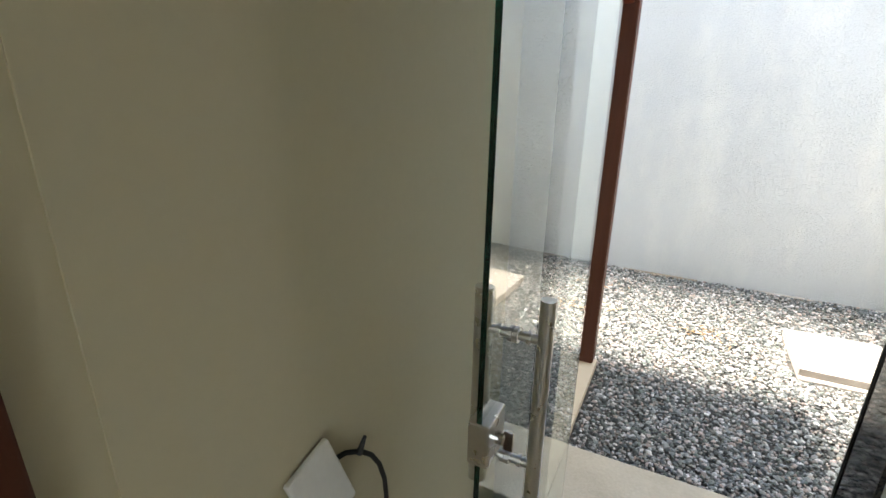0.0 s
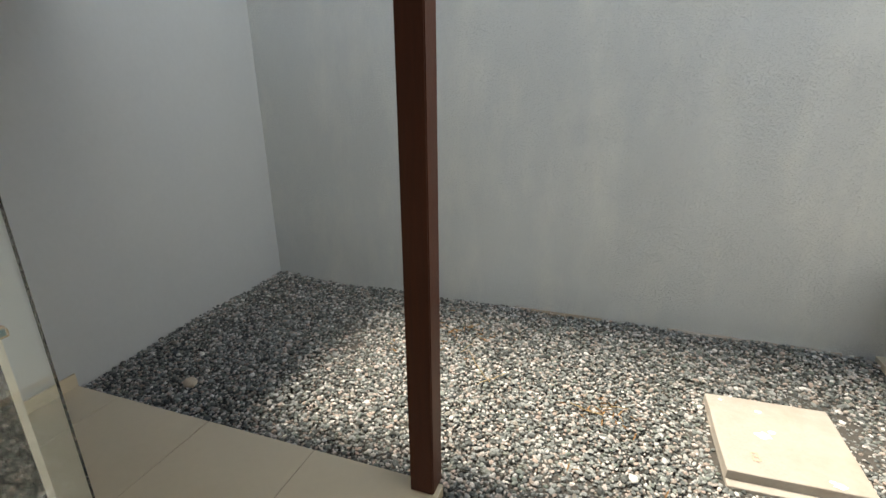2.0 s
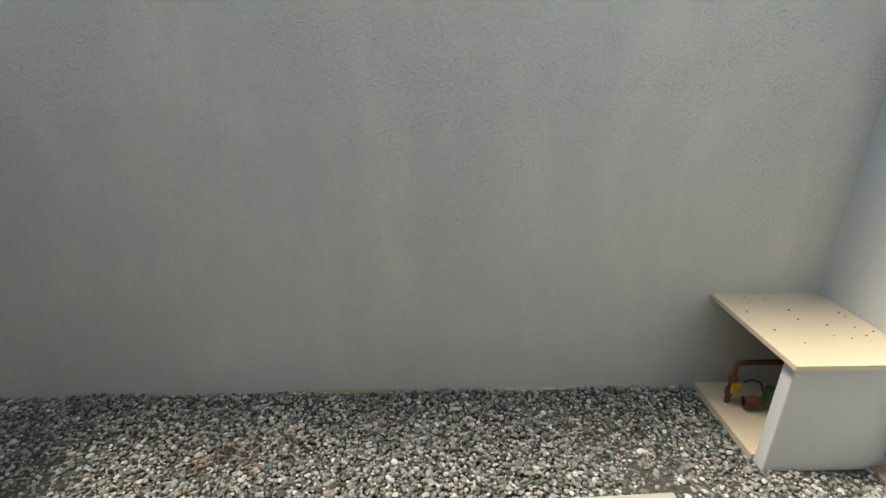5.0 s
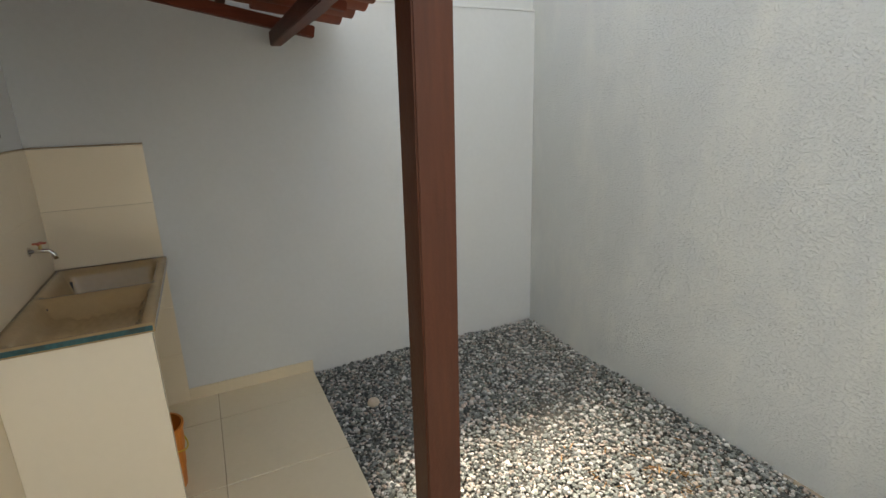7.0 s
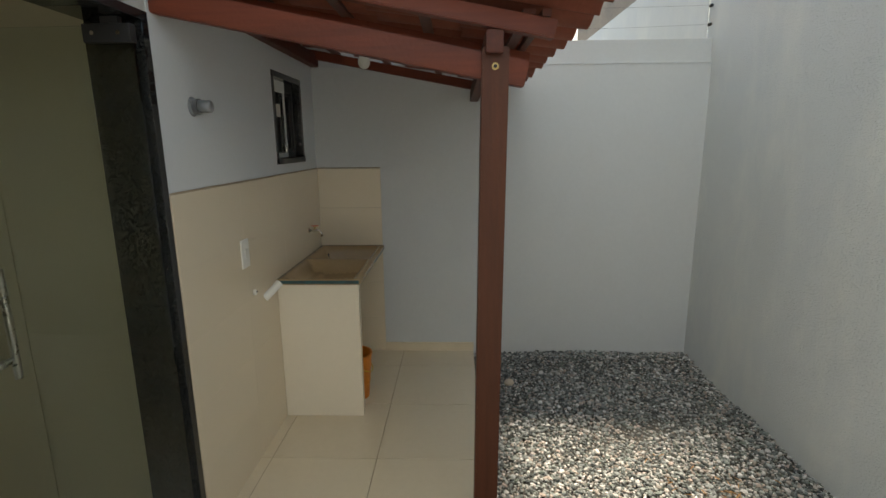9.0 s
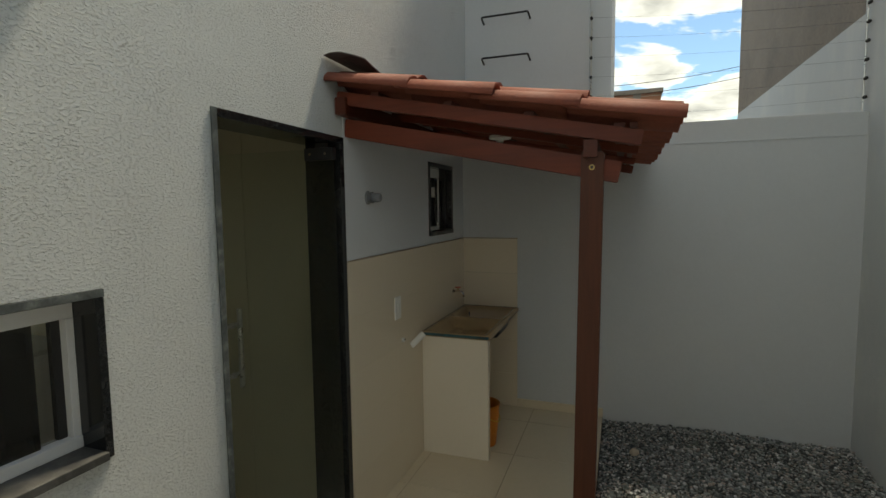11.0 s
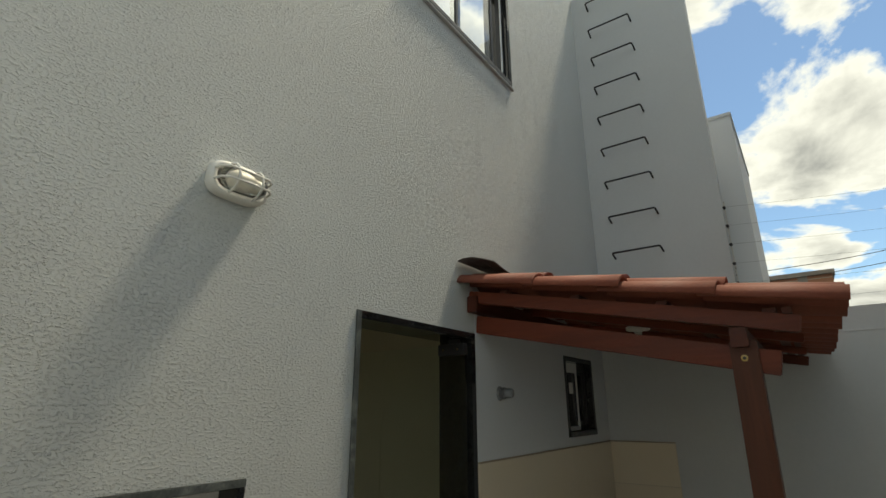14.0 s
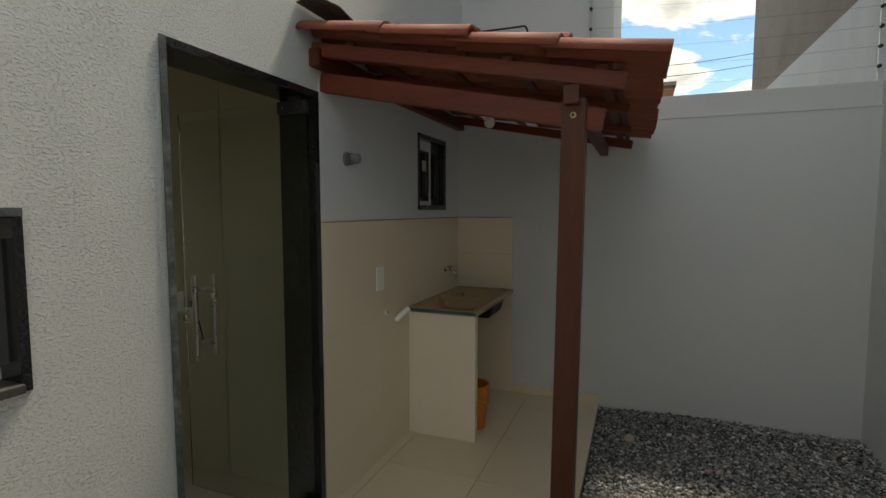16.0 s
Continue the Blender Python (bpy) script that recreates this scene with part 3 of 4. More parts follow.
def glass_door():
    fr = thing("door_frame", "polished black granite door lining with a rough sawn edge", "door frame", (0.43, 0.0, 0.0), kind="structure")
    granite_frame(fr, DOOR, -HT, 0.006, 0.032, sill=False, wa=0.038, wb=0.014)
    part("sawn_edge", box(DOOR[1] - 0.019, DOOR[1] + 0.006, 0.004, 0.010, 0.0, 2.149), M_GRANITE_CUT, fr, "rough grey sawn edge of the granite")
    part("strike_plate", box(0.858, 0.8605, -0.119, -0.091, 0.91, 1.045, bevel=0.001), M_STEEL, fr, "steel strike plate of the lock")
    part("strike_slot", box(0.8565, 0.8585, -0.113, -0.097, 0.930, 1.025), M_BLACK, fr)
    # the leaf is drawn straight along -y from its pivot, then swung a little past a right angle
    y1, y0 = 0.012, -0.834
    d = thing("glass_door", "frameless clear glass door standing open into the house", "door", (0.102, -0.06, 0.0), kind="structure")
    gx = 0.102
    pane = part("pane", box(gx - 0.005, gx + 0.005, y0 + 0.0008, y1 - 0.0008, 0.012, 2.085), M_GLASS_DOOR, d)
    pane.visible_shadow = False
    part("pane_edge", box(gx - 0.005, gx + 0.005, y0 - 0.001, y0 + 0.0006, 0.012, 2.085), M_GLASS_EDGE, d, "green polished edge of the glass")
    for z0, z1 in ((2.03, 2.09), (0.010, 0.07)):
        h = part("patch_fitting", box(gx - 0.016, gx + 0.016, -0.155, 0.012, z0, z1, bevel=0.004), M_DARK, d, "dark metal patch fitting")
        for yy in (-0.12, -0.03):
            part("screw", rod(bmesh.new(), (gx - 0.018, yy, (z0 + z1) / 2), (gx + 0.018, yy, (z0 + z1) / 2), 0.007), M_CHROME, h)
    hy = -0.690
    for s in (-1, 1):
        bm = rod(bmesh.new(), (gx + s * 0.064, hy, 0.770), (gx + s * 0.064, hy, 1.226), 0.0150, seg=20)
        bar = part("pull_bar", bm, M_STEEL, d, "brushed steel pull bar")
        for z in (0.855, 1.141):
            bm = rod(bmesh.new(), (gx + s * 0.005, hy, z), (gx + s * 0.062, hy, z), 0.0095)
            rod(bm, (gx + s * 0.005, hy, z), (gx + s * 0.014, hy, z), 0.016)
            rod(bm, (gx + s * 0.030, hy, z), (gx + s * 0.038, hy, z), 0.0135)
            part("standoff", bm, M_STEEL, bar)
    lock = part("lock", box(gx - 0.02, gx + 0.02, y0 - 0.004, y0 + 0.075, 0.945, 1.035, bevel=0.004), M_STEEL, d, "steel glass door lock with a turn knob")
    bm = rod(bmesh.new(), (gx + 0.02, y0 + 0.035, 0.99), (gx + 0.034, y0 + 0.035, 0.99), 0.012)
    bx(bm, gx + 0.034, gx + 0.052, y0 + 0.032, y0 + 0.038, 0.97, 1.01)
    part("cylinder", bm, M_CHROME, lock)
    part("head_pivot", box(gx - 0.012, gx + 0.012, -0.09, -0.03, 2.088, 2.113), M_DARK, d)
    d.rotation_euler = (0, 0, radians(-1.4))


def sliding_window(name, label, o, depth, fixed_split, aluminium=M_ALU, frame_w=0.035, glass=M_GLASS):
    a, b, c, d = o
    w = thing(name, label, "window", ((a + b) / 2, 0.0, c), kind="structure")
    granite_frame(w, o, -HT, 0.008, 0.035)
    a, b, c, d = a + 0.035, b - 0.035, c + 0.035, d - 0.035
    fr = bmesh.new()
    y0, y1 = depth - 0.05, depth
    bx(fr, a, a + frame_w * 0.6, y0, y1, c, d); bx(fr, b - frame_w * 0.6, b, y0, y1, c, d)
    bx(fr, a + frame_w * 0.6, b - frame_w * 0.6, y0, y1, d - frame_w * 1.3, d); bx(fr, a + frame_w * 0.6, b - frame_w * 0.6, y0, y1, c, c + frame_w * 0.8)
    part("window_frame", fr, aluminium, w, "white aluminium window frame")
    a, b, c, d = a + frame_w * 0.6, b - frame_w * 0.6, c + frame_w * 0.8, d - frame_w * 1.3
    for u0, u1, yy in fixed_split(a, b):
        s = bmesh.new()
        t = 0.024
        bx(s, u0, u0 + t, yy, yy + 0.018, c, d); bx(s, u1 - t, u1, yy, yy + 0.018, c, d)
        bx(s, u0 + t, u1 - t, yy, yy + 0.018, d - t, d); bx(s, u0 + t, u1 - t, yy, yy + 0.018, c, c + t)
        sash = part("sash", s, aluminium, w)
        p = part("pane", box(u0 + t, u1 - t, yy + 0.007, yy + 0.011, c + t, d - t), glass, sash)
        p.visible_shadow = False
    return w


glass_door()


def kitchen_window():
    a, b, c, d = KWIN
    w = thing("window_1", "kitchen window, slid open, with black granite lining and white frame", "window", ((a + b) / 2, 0.0, c), kind="structure")
    granite_frame(w, KWIN, -HT, 0.008, 0.024)
    part("sawn_edge", box(a + 0.001, b - 0.001, 0.006, 0.0115, d - 0.022, d - 0.001), M_GRANITE_CUT, w, "rough grey sawn edge of the granite")
    a, b, c, d = a + 0.024, b - 0.024, c + 0.024, d - 0.024
    y0, y1 = -0.135, -0.085
    part("head_rail", box(a, b, y0, y1, d - 0.058, d, bevel=0.003), M_ALU, w, "white aluminium head rail")
    part("bottom_rail", box(a, b, y0, y1 + 0.006, c, c + 0.034, bevel=0.003), M_ALU, w, "white aluminium bottom rail")
    part("side_rail", box(a, a + 0.022, y0, y1, c + 0.034, d - 0.058, bevel=0.002), M_ALU, w)
    part("side_rail", box(b - 0.022, b, y0, y1, c + 0.034, d - 0.058, bevel=0.002), M_ALU, w)
    s = part("sash_stile", box(a + 0.022, a + 0.046, y0 + 0.005, y0 + 0.025, c + 0.034, d - 0.058), M_DARK, w, "dark sash stile")
    g = part("pane", box(a + 0.046, a + 0.102, y0 + 0.013, y0 + 0.018, c + 0.034, d - 0.058), M_GLASS, s)
    g.visible_shadow = False
    g = part("pane", box(a + 0.098, b - 0.022, y0 + 0.030, y0 + 0.035, c + 0.034, d - 0.058), M_GLASS_DARK, w, "dark tinted sliding pane")
    g.visible_shadow = False


kitchen_window()
# the tinted panes put the darkness of the room behind into the glass
sw = sliding_window("window_2", "small high window with black granite lining and white aluminium frame", SWIN, -0.045,
                    lambda a, b: [(a, (a + b) / 2 + 0.012, -0.073), ((a + b) / 2 - 0.012, b, -0.091)], frame_w=0.045, glass=M_GLASS_DARK, aluminium=M_DARK)
part("head_rail", box(-1.515, SWIN[1] - 0.037, -0.0445, -0.033, SWIN[3] - 0.108, SWIN[3] - 0.037, bevel=0.002), M_ALU, sw, "white aluminium head rail")
part("stile", box(-1.515, -1.500, -0.0435, -0.035, SWIN[2] + 0.066, SWIN[3] - 0.108), M_ALU, sw, "thin white sash stile")
part("bottom_rail", box(-1.515, SWIN[1] - 0.037, -0.0445, -0.033, SWIN[2] + 0.036, SWIN[2] + 0.066, bevel=0.002), M_ALU, sw, "white aluminium bottom rail")
part("latch", box(-1.490, -1.465, -0.0445, -0.029, SWIN[2] + 0.067, SWIN[2] + 0.105, bevel=0.003), M_CHROME, sw, "small metal latch")
part("sticker", box(-1.445, -1.375, -0.0460, -0.0440, 1.865, 1.945), M_PLASTIC, sw, "small white maker's sticker")
sliding_window("window_3", "upstairs window with reflecting glass and black granite lining", UWIN, -0.03,
               lambda a, b: [(a + 0.12, (a + b) / 2 + 0.05, -0.062), ((a + b) / 2 - 0.02, b, -0.079)], aluminium=M_DARK)
uw = bpy.data.objects["window_3"]
part("screen_bar", box(-0.512, -0.503, -0.028, -0.018, UWIN[2] + 0.035, UWIN[3] - 0.035), M_ALU, uw, "thin white screen bar")
part("drip_sill", box(UWIN[0] - 0.005, UWIN[1] + 0.005, 0.0, 0.022, UWIN[2] - 0.013, UWIN[2] - 0.001, bevel=0.002), M_GREYSTONE)
tagged(bpy.data.objects["drip_sill"], "thin white sill under the upstairs window", "sill", kind="structure")


# ---------------------------------------------------------------- laundry canopy
SLOPE = -0.195


def barrel_tile():
    """One clay barrel tile along +y, about 0.46 long, tapering, arched upwards, 13 mm thick."""
    bm = bmesh.new()
    n, L = 8, 0.46
    rows = []
    for y, r in ((0.0, 0.072), (L, 0.090)):
        outer, inner = [], []
        for k in range(n + 1):
            a = math.pi * (0.04 + 0.92 * k / n)
            outer.append(bm.verts.new((r * math.cos(a), y, r * 0.82 * math.sin(a))))
            inner.append(bm.verts.new(((r - 0.013) * math.cos(a), y, (r - 0.013) * 0.82 * math.sin(a))))
        rows.append((outer, inner))
    (o0, i0), (o1, i1) = rows
    for k in range(n):
        bm.faces.new((o0[k], o0[k + 1], o1[k + 1], o1[k]))
        bm.faces.new((i0[k + 1], i0[k], i1[k], i1[k + 1]))
        bm.faces.new((o0[k + 1], o0[k], i0[k], i0[k + 1]))
        bm.faces.new((o1[k], o1[k + 1], i1[k + 1], i1[k]))
    for k in (0, n):
        bm.faces.new((o0[k], o1[k], i1[k], i0[k]))
    bmesh.ops.recalc_face_normals(bm, faces=bm.faces)
    me = bpy.data.meshes.new("roof_tile")
    bm.to_mesh(me); bm.free()
    me.materials.append(M_TERRA)
    for p in me.polygons:
        p.use_smooth = len(p.vertices) == 4 and abs(p.normal.y) < 0.5
    return me


def canopy():
    c = thing("canopy", "lean-to canopy of red varnished timber with clay barrel tiles", "canopy", (-0.05, 1.19, 0.0))
    post = part("post", beam((-0.037, 1.209, 0.0), (-0.042, 1.232, 2.02), 0.096, 0.096, up=(0, 1, 0)), M_WOOD, c, "square red-brown varnished wooden post")
    bm = lathe(bmesh.new(), (0.006, 1.230, 1.953), [(0.0, 0.0), (0.0125, 0.0), (0.0125, 0.003), (0.008, 0.004), (0.0, 0.004)], 18, Matrix.Rotation(radians(90), 4, "Y"))
    part("washer", bm, M_BRASS, post, "brass-coloured washer")
    part("bolt", lathe(bmesh.new(), (0.010, 1.230, 1.953), [(0.0, 0.0), (0.0065, 0.0), (0.0065, 0.004), (0.004, 0.006), (0.0, 0.006)], 16, Matrix.Rotation(radians(90), 4, "Y")), M_DARK, post, "dark bolt head")
    ang = math.atan(SLOPE)
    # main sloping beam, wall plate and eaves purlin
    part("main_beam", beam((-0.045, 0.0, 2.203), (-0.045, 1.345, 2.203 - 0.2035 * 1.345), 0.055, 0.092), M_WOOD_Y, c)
    part("wall_plate", beam((-2.035, 0.035, 2.295), (0.075, 0.035, 2.295), 0.06, 0.085), M_WOOD_X, c)
    part("eaves_purlin", beam((-2.035, 1.225, 2.030), (0.045, 1.225, 2.030), 0.06, 0.075), M_WOOD_X, c)
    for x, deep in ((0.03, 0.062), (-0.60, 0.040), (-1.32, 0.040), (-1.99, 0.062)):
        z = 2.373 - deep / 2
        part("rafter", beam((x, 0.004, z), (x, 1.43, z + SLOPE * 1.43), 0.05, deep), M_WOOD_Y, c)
    for k in range(4):
        y = 0.215 + 0.375 * k
        z = 2.342 + 0.031 + 0.009 + SLOPE * y
        part("batten", beam((-2.03, y, z), (0.05, y, z), 0.045, 0.018, bevel=0.002), M_WOOD_X, c)
    part("eaves_batten", beam((-2.03, 1.395, 2.342 + 0.043 + SLOPE * 1.395), (0.07, 1.395, 2.342 + 0.043 + SLOPE * 1.395), 0.03, 0.024, bevel=0.002), M_WOOD_X, c)
    me = barrel_tile()
    rnd = random.Random(4)
    base = BASE[c.name]
    cols = 11
    for i in range(cols):
        for j in range(4):
            y = -0.01 + 0.375 * j
            z = 2.388 + SLOPE * y
            for cap in (0, 1):
                if cap == 1 and i == cols - 1:
                    continue
                x = 0.075 - 0.198 * i - (0.099 if cap else 0.0)
                # channels lie on the battens with their hollow upwards, caps ride over the joints; the outer file is a cap too
                outer = i == 0 and cap == 0
                up = cap == 1 or outer
                o = new("roof_tile", me)
                o.parent = c
                jit = rnd.uniform(-0.012, 0.012)
                if up:
                    m = Matrix.Translation((x + jit + (0.02 if outer else 0), y + jit, z + (0.008 if outer else 0.040))) @ Matrix.Rotation(ang + radians(1.6 + rnd.uniform(-0.5, 0.5)), 4, "X") @ Matrix.Rotation(radians(rnd.uniform(-2, 2)), 4, "Z")
                else:
                    m = Matrix.Translation((x + jit, y + 0.46 + jit, z + 0.072 + SLOPE * 0.46)) @ Matrix.Rotation(ang + radians(1.6), 4, "X") @ Matrix.Rotation(radians(180), 4, "Y") @ Matrix.Rotation(radians(180), 4, "Z") @ Matrix.Translation((0, 0, 0))
                o.matrix_basis = Matrix.Translation(-base) @ m
    # dark sheet flashing where the roof meets the wall
    bm = bmesh.new()
    rows = []
    for k in range(23):
        x = 0.155 - 2.2 * k / 22
        lift = 0.012 * math.sin(k * 1.3) + (0.014 if k < 2 else 0.0)
        rows.append([bm.verts.new(p) for p in ((x, 0.002, 2.520), (x, 0.035, 2.522 + lift * 0.4), (x, 0.09, 2.512 + lift), (x, 0.17, 2.488 + lift))])
    for q, s in zip(rows, rows[1:]):
        for k in range(3):
            bm.faces.new((q[k], q[k + 1], s[k + 1], s[k]))
    bmesh.ops.recalc_face_normals(bm, faces=bm.faces)
    bmesh.ops.solidify(bm, geom=list(bm.faces), thickness=0.004)
    part("flashing", bm, M_SHEET, c, "dark weathered sheet flashing against the wall")


canopy()


def bulb_lamp():
    x, y, z = -1.0, 0.59, 2.243
    l = thing("ceiling_lamp", "white plastic lamp holder with a frosted bulb under the canopy", "lamp", (x, y, z))
    part("rose", lathe(bmesh.new(), (x, y, z), [(0.0, -0.024), (0.024, -0.024), (0.028, -0.016), (0.068, -0.012), (0.072, -0.006), (0.070, 0.010), (0.0, 0.010)], 28), M_PLASTIC, l, smooth=True)
    part("holder", lathe(bmesh.new(), (x, y, z), [(0.0, -0.070), (0.018, -0.070), (0.021, -0.024), (0.0, -0.024)], 20), M_PLASTIC, l, smooth=True)
    part("bulb", lathe(bmesh.new(), (x, y, z), [(0.0, -0.152), (0.012, -0.150), (0.024, -0.142), (0.032, -0.126), (0.033, -0.112), (0.028, -0.094), (0.019, -0.072), (0.0, -0.071)], 24), M_OPAL, l, "frosted white bulb, switched off", smooth=True)


def bulkhead_lamp():
    cx, cz = 1.458, 2.470
    l = thing("wall_lamp", "white oval bulkhead lamp with a plastic guard on the house wall", "lamp", (cx, 0.0, cz))
    def oval(rx, rz, y, n=36):
        pts = []
        for k in range(n):
            a = 2 * math.pi * k / n
            c, s = math.cos(a), math.sin(a)
            e = 0.62
            pts.append((cx + rx * math.copysign(abs(c) ** e, c), y, cz + rz * math.copysign(abs(s) ** e, s)))
        return pts
    def shell(levels):
        bm = bmesh.new()
        rings = [[bm.verts.new(p) for p in oval(*lv)] for lv in levels]
        for q, s in zip(rings, rings[1:]):
            for k in range(len(q)):
                bm.faces.new((q[k], q[(k + 1) % len(q)], s[(k + 1) % len(q)], s[k]))
        bm.faces.new(rings[0][::-1]); bm.faces.new(rings[-1])
        bmesh.ops.recalc_face_normals(bm, faces=bm.faces)
        return bm
    part("base", shell([(0.100, 0.056, 0.001), (0.104, 0.060, 0.010), (0.104, 0.060, 0.034), (0.098, 0.054, 0.046), (0.086, 0.042, 0.047), (0.084, 0.040, 0.030)]), M_PLASTIC, l, "deep rounded white plastic body", smooth=True)
    glass = part("glass_cover", shell([(0.080, 0.037, 0.031), (0.079, 0.036, 0.066), (0.070, 0.030, 0.084), (0.045, 0.015, 0.091)]), M_GLASS, l, "clear glass cover over the bulb", smooth=True)
    glass.visible_shadow = False
    turn = Matrix.Rotation(radians(90), 4, "Y")
    part("bulb", lathe(bmesh.new(), (cx - 0.062, 0.055, cz), [(0.0, 0.0), (0.013, 0.0), (0.014, 0.028), (0.020, 0.044), (0.024, 0.068), (0.022, 0.092), (0.013, 0.110), (0.0, 0.115)], 20, turn), M_OPAL, l, "white bulb, switched off", smooth=True)
    part("socket", rod(bmesh.new(), (cx - 0.078, 0.055, cz), (cx - 0.060, 0.055, cz), 0.016, seg=16), M_GREYPLASTIC, l, "grey bulb socket")
    for dx in (-0.042, 0.042):
        h = 0.050
        part("guard_bar", tube(bmesh.new(), [(cx + dx, 0.040, cz - h), (cx + dx, 0.074, cz - h + 0.008), (cx + dx, 0.094, cz - 0.024), (cx + dx, 0.099, cz), (cx + dx, 0.094, cz + 0.024), (cx + dx, 0.074, cz + h - 0.008), (cx + dx, 0.040, cz + h)], 0.004, 8), M_PLASTIC, l, smooth=True)
    for dz in (-0.018, 0.018):
        part("guard_bar", tube(bmesh.new(), [(cx - 0.094, 0.040, cz + dz), (cx - 0.088, 0.074, cz + dz), (cx - 0.068, 0.094, cz + dz), (cx, 0.099, cz + dz), (cx + 0.068, 0.094, cz + dz), (cx + 0.088, 0.074, cz + dz), (cx + 0.094, 0.040, cz + dz)], 0.004, 8), M_PLASTIC, l, smooth=True)


def laundry_tub():
    x0, x1, y0, y1, zt = -2.025, -0.995, 0.012, 0.512, 0.900
    t = thing("laundry_tub", "brown cultured-marble laundry tub with a ribbed washboard", "laundry tub", (-1.5, 0.26, 0.86))
    # rim and bowls as one sheet of heights
    nx, ny = 54, 26
    def height(u, v):
        x, y = x0 + (x1 - x0) * u, y0 + (y1 - y0) * v
        def bowl(a, b, c, d, depth):
            dx = min(x - a, b - x); dy = min(y - c, d - y)
            k = max(0.0, min(1.0, min(dx, dy) / 0.055))
            return -depth * (k * k * (3 - 2 * k))
        z = min(bowl(-1.985, -1.55, 0.05, 0.475, 0.16), bowl(-1.53, -1.02, 0.05, 0.475, 0.075))
        if -1.46 < x < -1.07 and 0.17 < y < 0.44 and z < -0.05:
            z += 0.007 * math.sin((y - x * 0.25) * 2 * math.pi / 0.033) + (0.43 - y) * -0.05
        return zt + z
    bm = bmesh.new()
    g = [[bm.verts.new((x0 + (x1 - x0) * i / nx, y0 + (y1 - y0) * j / ny, height(i / nx, j / ny))) for j in range(ny + 1)] for i in range(nx + 1)]
    for i in range(nx):
        for j in range(ny):
            bm.faces.new((g[i][j], g[i + 1][j], g[i + 1][j + 1], g[i][j + 1]))
    edge = [g[i][0] for i in range(nx + 1)] + [g[nx][j] for j in range(1, ny + 1)] + [g[i][ny] for i in range(nx - 1, -1, -1)] + [g[0][j] for j in range(ny - 1, 0, -1)]
    low = [bm.verts.new((v.co.x, v.co.y, zt - 0.032)) for v in edge]
    for k in range(len(edge)):
        bm.faces.new((edge[k], low[k], low[(k + 1) % len(edge)], edge[(k + 1) % len(edge)]))
    bmesh.ops.recalc_face_normals(bm, faces=bm.faces)
    part("basin", bm, M_SINK, t, smooth=True)
    # underside of the deep bowl
    bm = bmesh.new()
    g = {}
    for i in range(nx + 1):
        for j in range(ny + 1):
            g[i, j] = bm.verts.new((x0 + (x1 - x0) * i / nx, y0 + (y1 - y0) * j / ny, min(height(i / nx, j / ny) - 0.014, zt - 0.033)))
    for i in range(nx):
        for j in range(ny):
            bm.faces.new((g[i, j + 1], g[i + 1, j + 1], g[i + 1, j], g[i, j]))
    part("bowl_underside", bm, M_BLACK, t, "dark rough underside of the bowl", smooth=True)
    part("paint_smear", box(x1 - 0.001, x1 + 0.003, y0 + 0.005, y1 - 0.004, zt - 0.026, zt - 0.006), M_TEAL, t, "smeared teal and black paint on the edge")
    part("paint_smear", box(-2.01, x1 + 0.002, y1 - 0.0005, y1 + 0.003, zt - 0.031, zt - 0.008), M_SINK, t)
    bm = lathe(bmesh.new(), (-1.16, 0.13, 0.826), [(0.0, 0.0), (0.024, 0.0), (0.026, 0.004), (0.012, 0.012), (0.0, 0.012)], 18)
    part("drain_plug", bm, M_PLASTIC, t, "white plastic drain plug", smooth=True)
    p = thing("tub_support", "beige tiled slab that carries the laundry tub", "support", (-1.01, 0.25, 0.0))
    part("slab", box(-1.062, -1.014, 0.011, 0.488, 0.0, 0.868), M_WALLTILE, p)
    part("tile", box(-1.014, -1.006, 0.011, 0.500, 0.0, 0.867, bevel=0.002), M_PANEL, p)
    part("edge_tile", box(-1.064, -1.008, 0.488, 0.498, 0.0, 0.866, bevel=0.002), M_WALLTILE, p)


def tap():
    x, z = -1.715, 1.075
    t = thing("water_tap", "small chrome tap with a red handle above the tub", "tap", (x, 0.01, z))
    part("body", tube(bmesh.new(), [(x, 0.008, z), (x, 0.06, z), (x, 0.085, z - 0.004), (x, 0.10, z - 0.022), (x, 0.104, z - 0.045)], 0.0095, 12), M_CHROME, t, smooth=True)
    part("flange", rod(bmesh.new(), (x, 0.009, z), (x, 0.014, z), 0.021, seg=20), M_CHROME, t)
    part("stem", rod(bmesh.new(), (x, 0.055, z), (x, 0.055, z + 0.03), 0.007), M_BRASS, t)
    bm = bmesh.new()
    bx(bm, x - 0.026, x + 0.026, 0.049, 0.061, z + 0.028, z + 0.038, bevel=0.004)
    bx(bm, x - 0.006, x + 0.006, 0.029, 0.081, z + 0.029, z + 0.037, bevel=0.003)
    part("handle", bm, M_RED, t, "red plastic cross handle")


